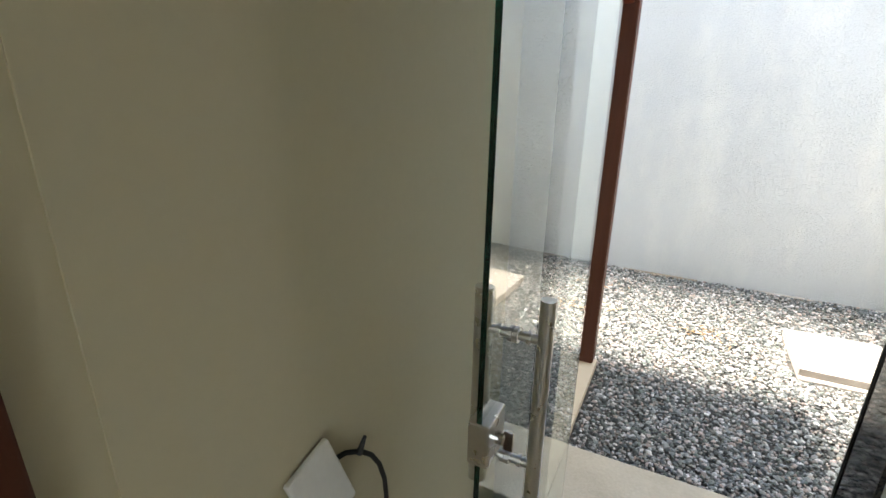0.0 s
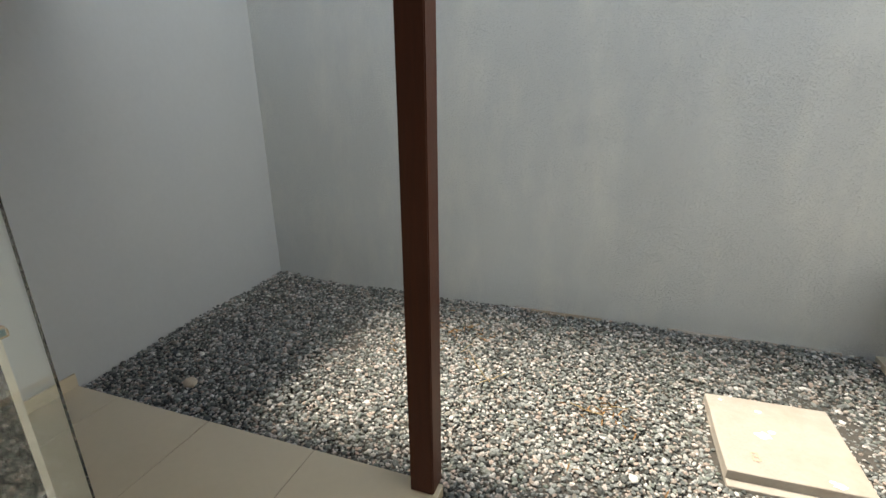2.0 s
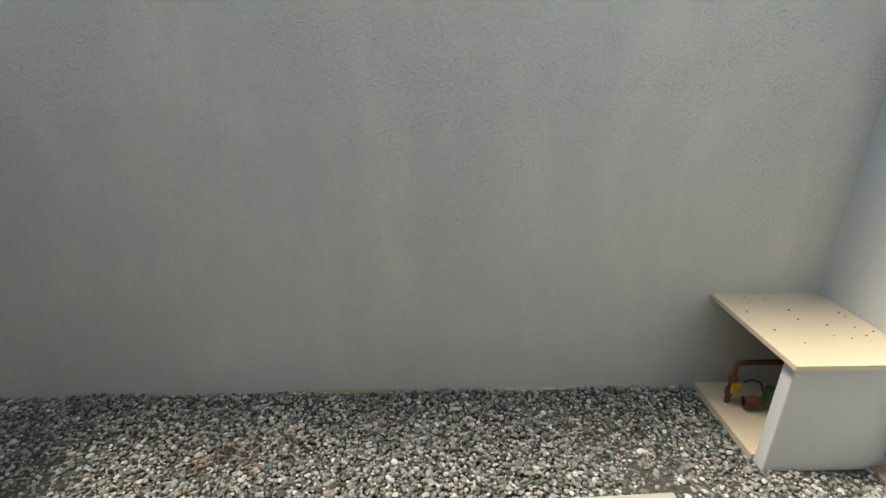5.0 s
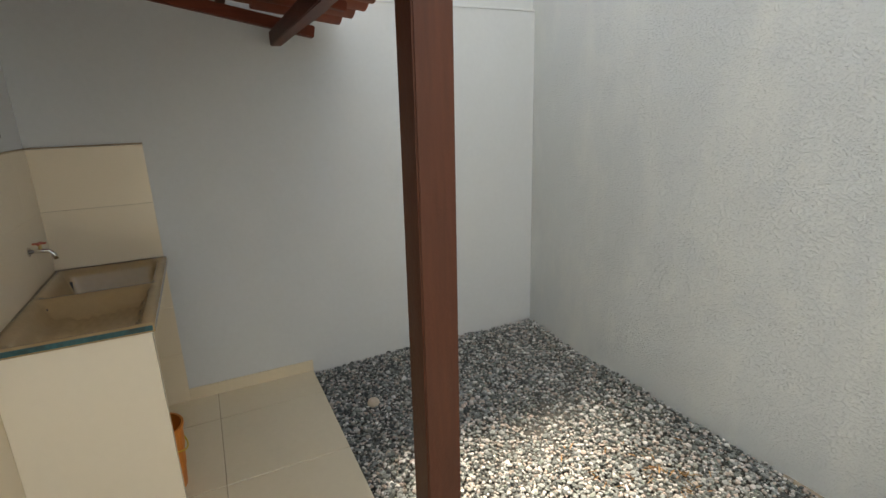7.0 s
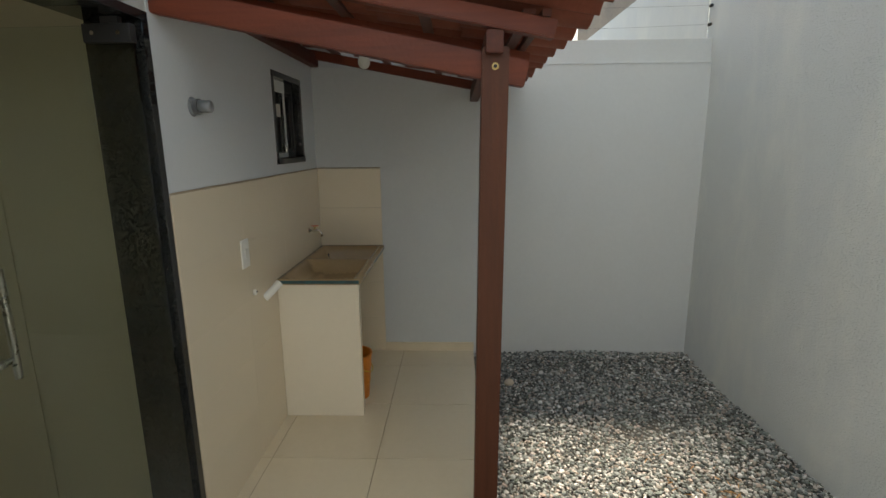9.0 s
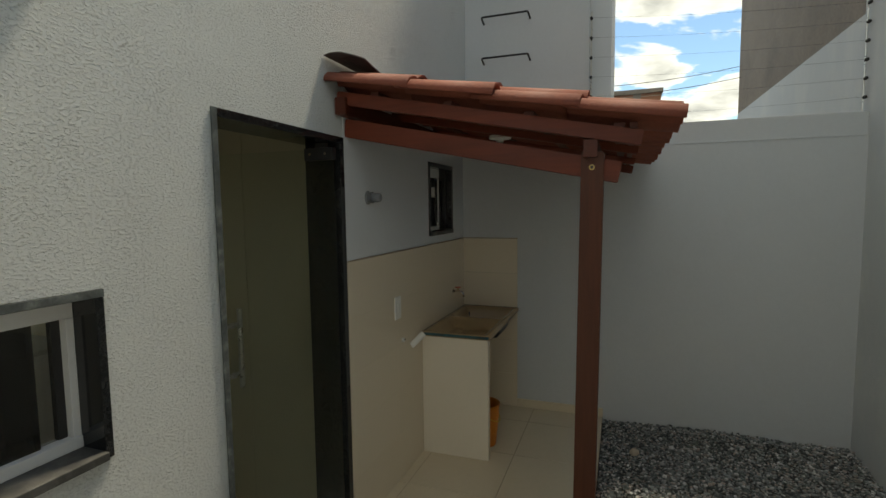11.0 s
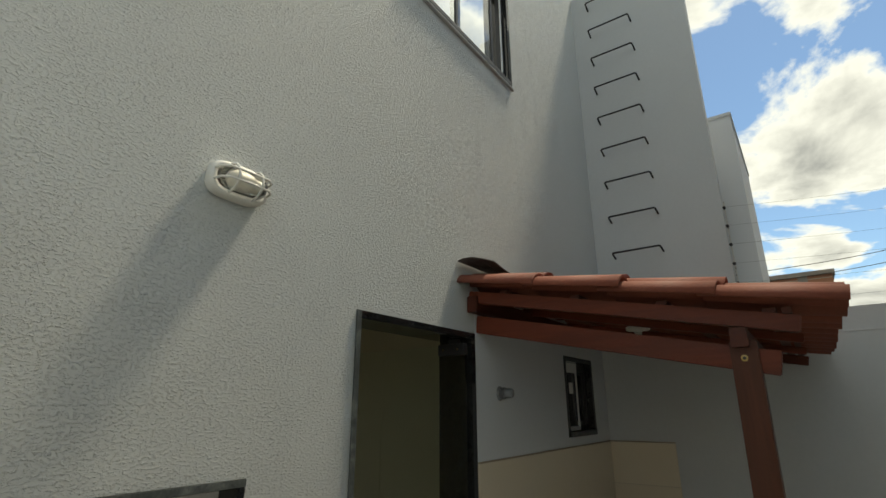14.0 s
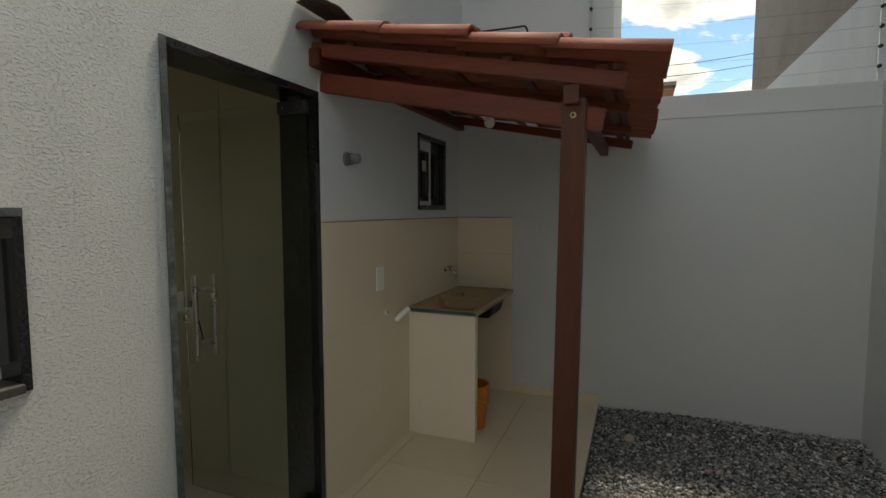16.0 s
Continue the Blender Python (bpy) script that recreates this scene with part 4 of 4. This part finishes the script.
def wall_bits():
    s = thing("wall_switch", "white plastic switch plate on the beige tiles", "switch", (-0.593, 0.01, 1.148))
    part("plate", box(-0.637, -0.549, 0.0102, 0.019, 1.076, 1.222, bevel=0.004), M_PLASTIC, s)
    part("rocker", box(-0.606, -0.580, 0.019, 0.024, 1.125, 1.173, bevel=0.003), M_PLASTIC, s)
    h = thing("plugged_pipe", "white plugged water outlet in the tiled wall", "pipe end", (-0.665, 0.01, 0.925))
    part("ring", lathe(bmesh.new(), (-0.665, 0.0102, 0.922), [(0.0, 0.0), (0.015, 0.0), (0.015, 0.012), (0.010, 0.016), (0.0, 0.016)], 16, Matrix.Rotation(radians(-90), 4, "X")), M_PLASTIC, h, smooth=True)
    part("core", lathe(bmesh.new(), (-0.665, 0.0262, 0.926), [(0.0, 0.0), (0.006, 0.0), (0.005, 0.004), (0.0, 0.005)], 12, Matrix.Rotation(radians(-90), 4, "X")), M_BLACK, h)
    p = thing("drain_pipe", "short white plastic drain pipe slanting out of the wall", "pipe", (-0.80, 0.01, 0.845))
    bm = tube(bmesh.new(), [(-0.80, 0.012, 0.845), (-0.87, 0.078, 0.918)], 0.021, 18)
    part("pipe", bm, M_PLASTIC, p)
    # the pipe is solid; a black disc stands in for its shaded inside
    part("bore", rod(bmesh.new(), (-0.870, 0.078, 0.918), (-0.8714, 0.0793, 0.9195), 0.0165, seg=18), M_BLACK, p)
    c = thing("lamp_socket", "grey plastic capped outlet on the house wall", "outlet", (-0.250, 0.0, 1.847))
    t = Matrix.Rotation(radians(-90), 4, "X")
    part("plate", lathe(bmesh.new(), (-0.250, 0.0, 1.847), [(0.0, 0.0), (0.040, 0.0), (0.040, 0.006), (0.030, 0.014), (0.0, 0.014)], 22, t), M_CAPGREY, c, smooth=True)
    part("collar", lathe(bmesh.new(), (-0.250, 0.014, 1.847), [(0.0, 0.0), (0.031, 0.0), (0.032, 0.020), (0.0, 0.020)], 22, t), M_GREYPLASTIC, c, "dark grey collar")
    part("cap", lathe(bmesh.new(), (-0.250, 0.034, 1.847), [(0.0, 0.0), (0.027, 0.0), (0.025, 0.044), (0.020, 0.050), (0.0, 0.050)], 22, t), M_CAPGREY, c, "pale grey cap", smooth=True)


def bucket():
    x, y = -1.27, 0.40
    b = thing("bucket", "small orange plastic bucket under the laundry tub", "bucket", (x, y, 0.0))
    part("body", lathe(bmesh.new(), (x, y, 0.0), [(0.0, 0.001), (0.088, 0.001), (0.096, 0.10), (0.099, 0.105), (0.104, 0.20), (0.108, 0.205), (0.112, 0.30), (0.118, 0.302), (0.118, 0.316), (0.108, 0.316), (0.090, 0.02), (0.0, 0.02)], 32), M_ORANGE, b, smooth=False)
    part("handle", tube(bmesh.new(), [(x + 0.118 * math.cos(a), y + 0.118 * math.sin(a) * 1.0, 0.29 - 0.10 * math.sin(a)) for a in [math.pi * k / 14 for k in range(15)]], 0.0035, 8), M_YELLOW, b, "yellow plastic carrying handle")


bulb_lamp()
bulkhead_lamp()
laundry_tub()
tap()
wall_bits()
bucket()


# ---------------------------------------------------------------- rungs, fence, neighbours
def rungs():
    x = WX - 0.118
    first = None
    for k in range(9):
        z = 3.075 + 0.3455 * k
        m = Matrix.Translation((x, 0.38, z))
        if first is None:
            first = thing("climbing_rung", "black iron climbing rung set into the pale wall", "rung", (x, 0.38, z), group="rungs up the tower wall")
            part("bar", tube(bmesh.new(), [(x + 0.001, 0.175, z - 0.03), (x + 0.004, 0.175, z - 0.028), (x + 0.085, 0.178, z - 0.004), (x + 0.095, 0.188, z), (x + 0.095, 0.572, z), (x + 0.085, 0.582, z - 0.004), (x + 0.004, 0.585, z - 0.028), (x + 0.001, 0.585, z - 0.03)], 0.0085, 10), M_IRON, first, smooth=True)
        else:
            copy_thing(first, m)


def fence_pole(y, x, z0, z1, n):
    p = thing("fence_pole", "thin steel electric-fence pole with black insulators", "fence pole", (x, y, z0), group="electric fence poles")
    part("pole", rod(bmesh.new(), (x, y, z0), (x, y, z1 + 0.06), 0.007, seg=8), M_STEEL, p)
    for k in range(n):
        z = z0 + 0.10 + (z1 - z0 - 0.10) * k / (n - 1)
        bm = lathe(bmesh.new(), (x + 0.008, y, z), [(0.0, 0.0), (0.007, 0.0), (0.012, 0.010), (0.006, 0.018), (0.013, 0.028), (0.008, 0.040), (0.0, 0.040)], 10, Matrix.Rotation(radians(90), 4, "Y"))
        part("insulator", bm, M_BLACK, p)
    return [z0 + 0.10 + (z1 - z0 - 0.10) * k / (n - 1) for k in range(n)]


def fence():
    x = WX - 0.075
    z1 = fence_pole(1.095, x, W_TOP, 3.30, 6)
    z2 = fence_pole(NY - 0.02, x, W_TOP, 3.16, 6)
    for a, b in zip(z1, z2):
        w = thing("fence_wire", "thin electric-fence wire between the poles", "wire", (x + 0.04, 1.095, a), group="electric fence wires")
        pts = [(x + 0.04, 1.095 + (NY - 0.02 - 1.095) * k / 8, a + (b - a) * k / 8 - 0.02 * math.sin(math.pi * k / 8)) for k in range(9)]
        part("wire", tube(bmesh.new(), pts, 0.0007, 5), M_IRON, w)


def neighbours():
    n = thing("neighbour_house", "plain white neighbouring house behind the boundary wall", "house", (-3.4, 0.2, -0.3))
    part("wall", box(-4.2, -2.6, -0.9, 1.24, -0.3, 4.37), M_SMOOTH, n)
    part("roof", box(-4.22, -2.59, -0.92, 1.25, 4.37, 4.40), M_SMOOTH, n)
    b = thing("brick_building", "unfinished brick building with concrete columns", "house", (-12, 0.5, -0.3))
    part("wall", box(-14, -10.55, -1.6, 2.15, -0.3, 4.38), M_BRICK, b)
    for y in (-1.6, 0.2, 1.55):
        part("column", box(-10.60, -10.53, y, y + 0.17, -0.3, 4.38), M_RAW, b, "bare concrete column")
    part("parapet", box(-14.05, -10.5, -1.65, 2.2, 4.38, 4.47), M_RAW, b, "rough concrete ring beam")
    # no hole: the shade inside the opening is a black panel on the wall
    part("opening", box(-10.56, -10.54, 1.86, 1.98, 3.9, 4.1), M_BLACK, b, "small black panel drawn for a dark opening")


def power_cables():
    for (y0, z0, z1) in ((1.21, 3.08, 3.64), (1.21, 3.20, 3.80)):
        a, b = Vector((-4.16, y0, z0)), Vector((-6.3, NY + 0.02, z1))
        c = thing("power_cable", "thin black cable strung between the neighbouring walls", "cable", tuple(a), group="cables overhead")
        pts = [a.lerp(b, k / 12) - Vector((0, 0, 0.03 * math.sin(math.pi * k / 12))) for k in range(13)]
        part("wire", tube(bmesh.new(), [tuple(q) for q in pts], 0.004, 6), M_BLACK, c, smooth=True)


rungs()
power_cables()
fence()
neighbours()


# ---------------------------------------------------------------- the gas niche, the manhole slab, small yard things
def gas_niche():
    n = thing("gas_niche", "low white masonry box with beige tile top in a corner", "niche", (2.33, 2.65, GZ))
    part("side_wall", box(2.075, EX, 2.385, 2.45, -0.2, 0.490, bevel=0.006), M_SMOOTH, n, "white plastered side")
    part("top", box(2.045, EX - 0.002, 2.350, NY - 0.001, 0.490, 0.514, bevel=0.003), M_TILE, n, "beige tile top with specks of dirt")
    part("floor_tile", box(2.06, EX, 2.45, NY, -0.15, -0.02, bevel=0.002), M_TILE, n, "beige tile floor of the niche")
    rnd = random.Random(8)
    for k in range(16):
        x, y = rnd.uniform(2.08, 2.56), rnd.uniform(2.5, 2.94)
        bm = bmesh.new()
        bmesh.ops.create_icosphere(bm, subdivisions=1, radius=rnd.uniform(0.003, 0.006), matrix=Matrix.Translation((x, y, 0.515)) @ Matrix.Diagonal((1, 1, 0.6, 1)))
        ob = part("pebble", bm, M_SOIL, None)
        tagged(ob, "dark crumb of soil on the tile top", "pebble", group="crumbs on the niche")
    p = thing("gas_pipes", "rusty gas pipes with a green valve inside the niche", "pipes", (2.25, 2.72, -0.02))
    part("pipe", tube(bmesh.new(), [(2.150, 2.80, -0.02), (2.150, 2.80, 0.20), (2.165, 2.80, 0.215), (2.410, 2.80, 0.215)], 0.014, 12), M_RUST, p, smooth=True)
    for z in (0.03, 0.11):
        part("coupling", rod(bmesh.new(), (2.150, 2.80, z), (2.150, 2.80, z + 0.035), 0.021, seg=12), M_RUST, p)
    part("pipe", tube(bmesh.new(), [(2.190, 2.74, 0.03), (2.510, 2.74, 0.03)], 0.018, 12), M_RUST, p, smooth=True)
    part("coupling", rod(bmesh.new(), (2.190, 2.74, 0.03), (2.250, 2.74, 0.03), 0.026, seg=12), M_RUST, p)
    part("valve", rod(bmesh.new(), (2.320, 2.74, 0.03), (2.320, 2.74, 0.10), 0.032, seg=14), M_GREEN, p, "green valve body")
    part("tag", box(2.142, 2.178, 2.765, 2.785, 0.05, 0.11, bevel=0.003), M_YELLOW, p, "yellow plastic tag")
    part("hose", tube(bmesh.new(), [(2.180, 2.76, 0.13), (2.210, 2.75, 0.15), (2.250, 2.74, 0.14), (2.270, 2.73, 0.09)], 0.005, 8), M_BLACK, p, smooth=True)


def manhole_slab():
    s = thing("manhole_cover", "square pale concrete inspection cover in the gravel", "cover", (1.352, 1.96, GZ))
    z = Matrix.Rotation(radians(2.0), 4, "Z")
    bm = box(-0.262, 0.262, -0.272, 0.272, -0.045, 0.004, bevel=0.006, seg=2)
    bmesh.ops.subdivide_edges(bm, edges=bm.edges, cuts=3, use_grid_fill=True)
    for v in bm.verts:
        k = noise.noise(v.co * 9.0)
        v.co += Vector((k * 0.004, noise.noise(v.co * 8 + Vector((3, 1, 2))) * 0.004, k * 0.002))
    bmesh.ops.transform(bm, matrix=Matrix.Translation((1.352, 1.958, 0.0)) @ z, verts=bm.verts)
    part("slab", bm, M_CONCRETE, s)
    bm = box(-0.262, 0.268, -0.310, 0.27, -0.16, -0.040, bevel=0.006, seg=2)
    bmesh.ops.transform(bm, matrix=Matrix.Translation((1.352, 1.955, 0.0)) @ z, verts=bm.verts)
    part("rim", bm, M_CONCRETE, s, "concrete rim under the cover")
    rnd = random.Random(3)
    for x, y, r in ((1.287, 1.953, 0.024), (1.325, 1.985, 0.012), (1.30, 2.13, 0.011), (1.145, 2.18, 0.008), (1.50, 1.72, 0.018), (1.48, 1.735, 0.010)):
        bm = bmesh.new()
        ring = [bm.verts.new((x + r * (1 + rnd.uniform(-0.35, 0.35)) * math.cos(k * math.pi / 6) * 1.3, y + r * (1 + rnd.uniform(-0.35, 0.35)) * math.sin(k * math.pi / 6), 0.0058)) for k in range(12)]
        top = bm.verts.new((x, y, 0.0072))
        for q, w in zip(ring, ring[1:] + ring[:1]):
            bm.faces.new((q, w, top))
        part("paint_spot", bm, M_PLASTIC, s, "white paint spot")
    curve = bpy.data.curves.new("number", "FONT")
    curve.body, curve.size, curve.align_x = "8", 0.085, "CENTER"
    curve.extrude = 0.0006
    tmp = bpy.data.objects.new("number", curve)
    me = bpy.data.meshes.new_from_object(tmp)
    bpy.data.objects.remove(tmp)
    me.materials.append(M_CHALK)
    mark = new("painted_number", me)
    mark.parent = s
    mark.matrix_basis = Matrix.Translation(Vector((1.228, 1.765, 0.0062)) - BASE[s.name]) @ Matrix.Rotation(radians(8), 4, "Z")
    mark["label"] = "faint red hand-painted figure eight"


def yard_bits():
    # rocks that stand out of the gravel
    for x, y, r, mat, lab in ((-1.517, 1.47, 0.036, M_ROCK, "pale rounded rock lying on the gravel"), (0.743, 1.541, 0.020, M_PLASTIC, "small white stone lying on the gravel")):
        bm = bmesh.new()
        bmesh.ops.create_icosphere(bm, subdivisions=3, radius=r)
        for v in bm.verts:
            v.co *= 1 + 0.22 * noise.noise(v.co * (1.6 / r) * 0.5)
            v.co.z *= 0.7
        bmesh.ops.translate(bm, vec=(x, y, GZ + r * 0.55), verts=bm.verts)
        tagged(part("rock", bm, mat, None, smooth=True), lab, "rock")
    rnd = random.Random(11)
    for cx, cy, n, spread in ((-0.28, 2.49, 44, 0.10), (-0.40, 2.25, 12, 0.16), (0.604, 1.946, 24, 0.12), (0.62, 1.62, 5, 0.15)):
        for k in range(n):
            x, y, a = cx + rnd.gauss(0, spread), cy + rnd.gauss(0, spread * 0.7), rnd.uniform(0, 6.28)
            L, w = rnd.uniform(0.025, 0.07), rnd.uniform(0.0018, 0.0045)
            bm = bmesh.new()
            pts = [(-1, 0, 0.0), (-0.3, 1, 0.25), (0.5, 0.8, 0.3), (1, 0, 0.1), (0.5, -0.8, 0.25), (-0.3, -1, 0.2)]
            vs = [bm.verts.new((px * L * 0.5, py * w, pz * 0.012)) for px, py, pz in pts]
            mid = bm.verts.new((0, 0, 0.0))
            for q, s in zip(vs, vs[1:] + vs[:1]):
                bm.faces.new((q, s, mid))
            bmesh.ops.solidify(bm, geom=list(bm.faces), thickness=0.0008)
            bmesh.ops.transform(bm, matrix=Matrix.Translation((x, y, GZ + 0.021)) @ Matrix.Rotation(a, 4, "Z") @ Matrix.Rotation(rnd.uniform(-0.5, 0.5), 4, "X"), verts=bm.verts)
            tagged(part("dry_leaf", bm, M_DRY, None), "small dry orange-brown leaf on the gravel", "leaf", group="dry leaves on the gravel")
    for x, y, L, a in ((-0.08, 2.12, 0.34, 2.2), (0.02, 2.02, 0.20, 0.9), (0.53, 1.92, 0.16, 2.9), (0.66, 1.98, 0.13, 0.3), (-0.2, 2.3, 0.14, 1.3)):
        pts = [(x + math.cos(a) * L * (k / 5 - 0.5) + rnd.uniform(-0.006, 0.006), y + math.sin(a) * L * (k / 5 - 0.5) + rnd.uniform(-0.006, 0.006), GZ + 0.022 + rnd.uniform(0, 0.006)) for k in range(6)]
        tagged(part("twig", tube(bmesh.new(), pts, 0.0022, 6), M_TWIG, None), "thin dry straw-coloured twig on the gravel", "twig", group="dry twigs on the gravel")
    # mortar spilled along the foot of the north wall, and a low concrete edge by the east wall
    for x0, x1, d in ((-0.05, 0.55, 0.030), (0.95, 1.9, 0.022)):
        bm = bmesh.new()
        n = 24
        top = []
        for k in range(n + 1):
            x = x0 + (x1 - x0) * k / n
            t = 0.6 + 0.4 * noise.noise(Vector((x * 9, 2.0, 1.0)))
            top.append([bm.verts.new(p) for p in ((x, NY, -0.10), (x, NY, GZ + 0.014 * t + 0.004), (x, NY - d * t, GZ + 0.006 * t), (x, NY - d * t - 0.01, -0.10))])
        for q, s in zip(top, top[1:]):
            for k in range(3):
                bm.faces.new((q[k], s[k], s[k + 1], q[k + 1]))
        bm.faces.new(top[0]); bm.faces.new(top[-1][::-1])
        bmesh.ops.recalc_face_normals(bm, faces=bm.faces)
        tagged(part("mortar_fillet", bm, M_MORTAR if x0 < 0 else M_CONCRETE, None), "rough mortar spill along the foot of the wall", "mortar", kind="structure")
    tagged(part("edge_strip", box(EX - 0.05, EX, 0.0, 2.38, -0.2, GZ + 0.012, bevel=0.004), M_MORTAR, None), "brown mortar strip along the sunny wall", "edge", kind="structure")


def cable_plate():
    x = IX0
    p = thing("outlet_plate", "loose white outlet cover hanging off the cream wall", "outlet", (x, -1.065, 1.02))
    bm = box(-0.006, 0.006, -0.045, 0.045, -0.06, 0.06, bevel=0.004)
    bmesh.ops.transform(bm, matrix=Matrix.Translation((x + 0.028, -1.063, 1.022)) @ Matrix.Rotation(radians(12), 4, "X") @ Matrix.Rotation(radians(-14), 4, "Y"), verts=bm.verts)
    part("cover", bm, M_PLASTIC, p)
    pts = [(x + 0.001, -1.01, 1.02), (x + 0.012, -0.985, 1.022), (x + 0.024, -0.962, 1.012), (x + 0.030, -0.940, 0.990), (x + 0.032, -0.920, 0.955), (x + 0.030, -0.902, 0.905), (x + 0.026, -0.892, 0.850), (x + 0.018, -0.892, 0.800), (x + 0.001, -0.905, 0.770)]
    part("wire", tube(bmesh.new(), pts, 0.0045, 10), M_BLACK, p, "black electric wire", smooth=True)
    part("wire_end", rod(bmesh.new(), (x + 0.024, -0.966, 1.010), (x + 0.030, -0.955, 1.040), 0.006, 0.003, seg=10), M_BLACK, p, "bare bent wire end")


def kitchen_cabinet():
    c = thing("cabinet", "dark brown wooden kitchen cabinet inside the house", "cabinet", (0.4, -4.35, 0.0))
    part("body", box(-0.09, 0.80, -4.598, -4.12, 0.0, 0.87, bevel=0.004), M_PLYWOOD, c)
    part("top", box(-0.095, 0.82, -4.598, -4.09, 0.87, 0.90, bevel=0.004), M_GRANITE, c, "black stone top")
    for k in range(2):
        dd = part("door", box(-0.07 + 0.43 * k, 0.35 + 0.43 * k, -4.12, -4.10, 0.10, 0.85, bevel=0.004), M_PLYWOOD, c)
        part("handle", rod(bmesh.new(), (0.30 + 0.13 * k, -4.085, 0.62), (0.30 + 0.13 * k, -4.085, 0.74), 0.006), M_STEEL, dd)


def counter():
    c = thing("counter", "pale kitchen counter with a thin stone top inside the house", "counter", (0.15, -2.75, 0.0))
    part("body", box(IX0 + 0.002, 0.40, -3.30, -2.20, 0.0, 0.86, bevel=0.004), M_ALU, c)
    part("top", box(IX0 + 0.002, 0.43, -3.32, -2.18, 0.86, 0.89, bevel=0.004), M_GREYSTONE, c, "pale stone top")
    for k in range(2):
        part("door", box(0.40, 0.416, -3.28 + 0.54 * k, -2.76 + 0.54 * k, 0.10, 0.80, bevel=0.003), M_ALU, c)


gas_niche()
counter()
kitchen_cabinet()
manhole_slab()
yard_bits()
cable_plate()


# ---------------------------------------------------------------- the gravel bed
def gravel():
    rng = np.random.default_rng(5)
    step = 0.0128
    gx, gy = np.meshgrid(np.arange(WX + 0.008, EX - 0.05, step), np.arange(0.01, NY - 0.004, step))
    px, py = gx.ravel(), gy.ravel()
    px = px + rng.uniform(-0.009, 0.009, px.size)
    py = py + rng.uniform(-0.009, 0.009, py.size)
    keep = ~((px < TILE_E + 0.008) & (py < TILE_N + 0.008)) & ~((px < 1.03) & (py < 0.44)) & ~((px > 2.055) & (py > 2.372))
    keep &= ~((np.abs(px - 1.352) < 0.268) & (np.abs(py - 1.95) < 0.30)) & (px > WX + 0.004) & (py < NY - 0.004)
    px, py = px[keep], py[keep]
    n = px.size
    ico = bmesh.new()
    bmesh.ops.create_icosphere(ico, subdivisions=1, radius=1.0)
    ico.verts.ensure_lookup_table()
    v0 = np.array([v.co[:] for v in ico.verts])
    f0 = np.array([[v.index for v in f.verts] for f in ico.faces])
    ico.free()
    size = rng.lognormal(math.log(0.0078), 0.33, n).clip(0.004, 0.017)
    scl = np.stack([size * rng.uniform(0.85, 1.35, n), size * rng.uniform(0.75, 1.1, n), size * rng.uniform(0.45, 0.78, n)], 1)
    verts = v0[None] * (1 + rng.uniform(-0.20, 0.20, (n, len(v0), 1))) * scl[:, None]
    a, b = rng.uniform(0, 2 * math.pi, n), rng.normal(0, 0.26, n)
    ca, sa, cb, sb = np.cos(a)[:, None], np.sin(a)[:, None], np.cos(b)[:, None], np.sin(b)[:, None]
    x, y, z = verts[..., 0], verts[..., 1], verts[..., 2]
    y, z = y * cb - z * sb, y * sb + z * cb
    x, y = x * ca - y * sa, x * sa + y * ca
    swell = 0.010 * np.sin(px * 2.1 + 0.6) * np.cos(py * 2.7) + 0.006 * np.sin(px * 7.3 + py * 5.1)
    # the bed rises a little against the west wall
    swell = swell + 0.03 * np.exp(-((px - WX) / 0.25) ** 2)
    swell = swell - 0.018 * np.exp(-((px - 1.35) ** 2 + (py - 1.9) ** 2) / 0.18)
    base = GZ + swell + rng.uniform(-0.007, 0.010, n)
    verts = np.stack([x + px[:, None], y + py[:, None], z + base[:, None]], -1).reshape(-1, 3)
    faces = (f0[None] + (np.arange(n) * len(v0))[:, None, None]).reshape(-1, 3)
    me = bpy.data.meshes.new("gravel")
    me.from_pydata(verts.tolist(), [], faces.tolist())
    me.materials.append(M_GRAVEL)
    g = new("gravel", me)
    tagged(g, "loose bed of grey, greenish and pinkish crushed stone", "gravel", kind="stuff")


gravel()
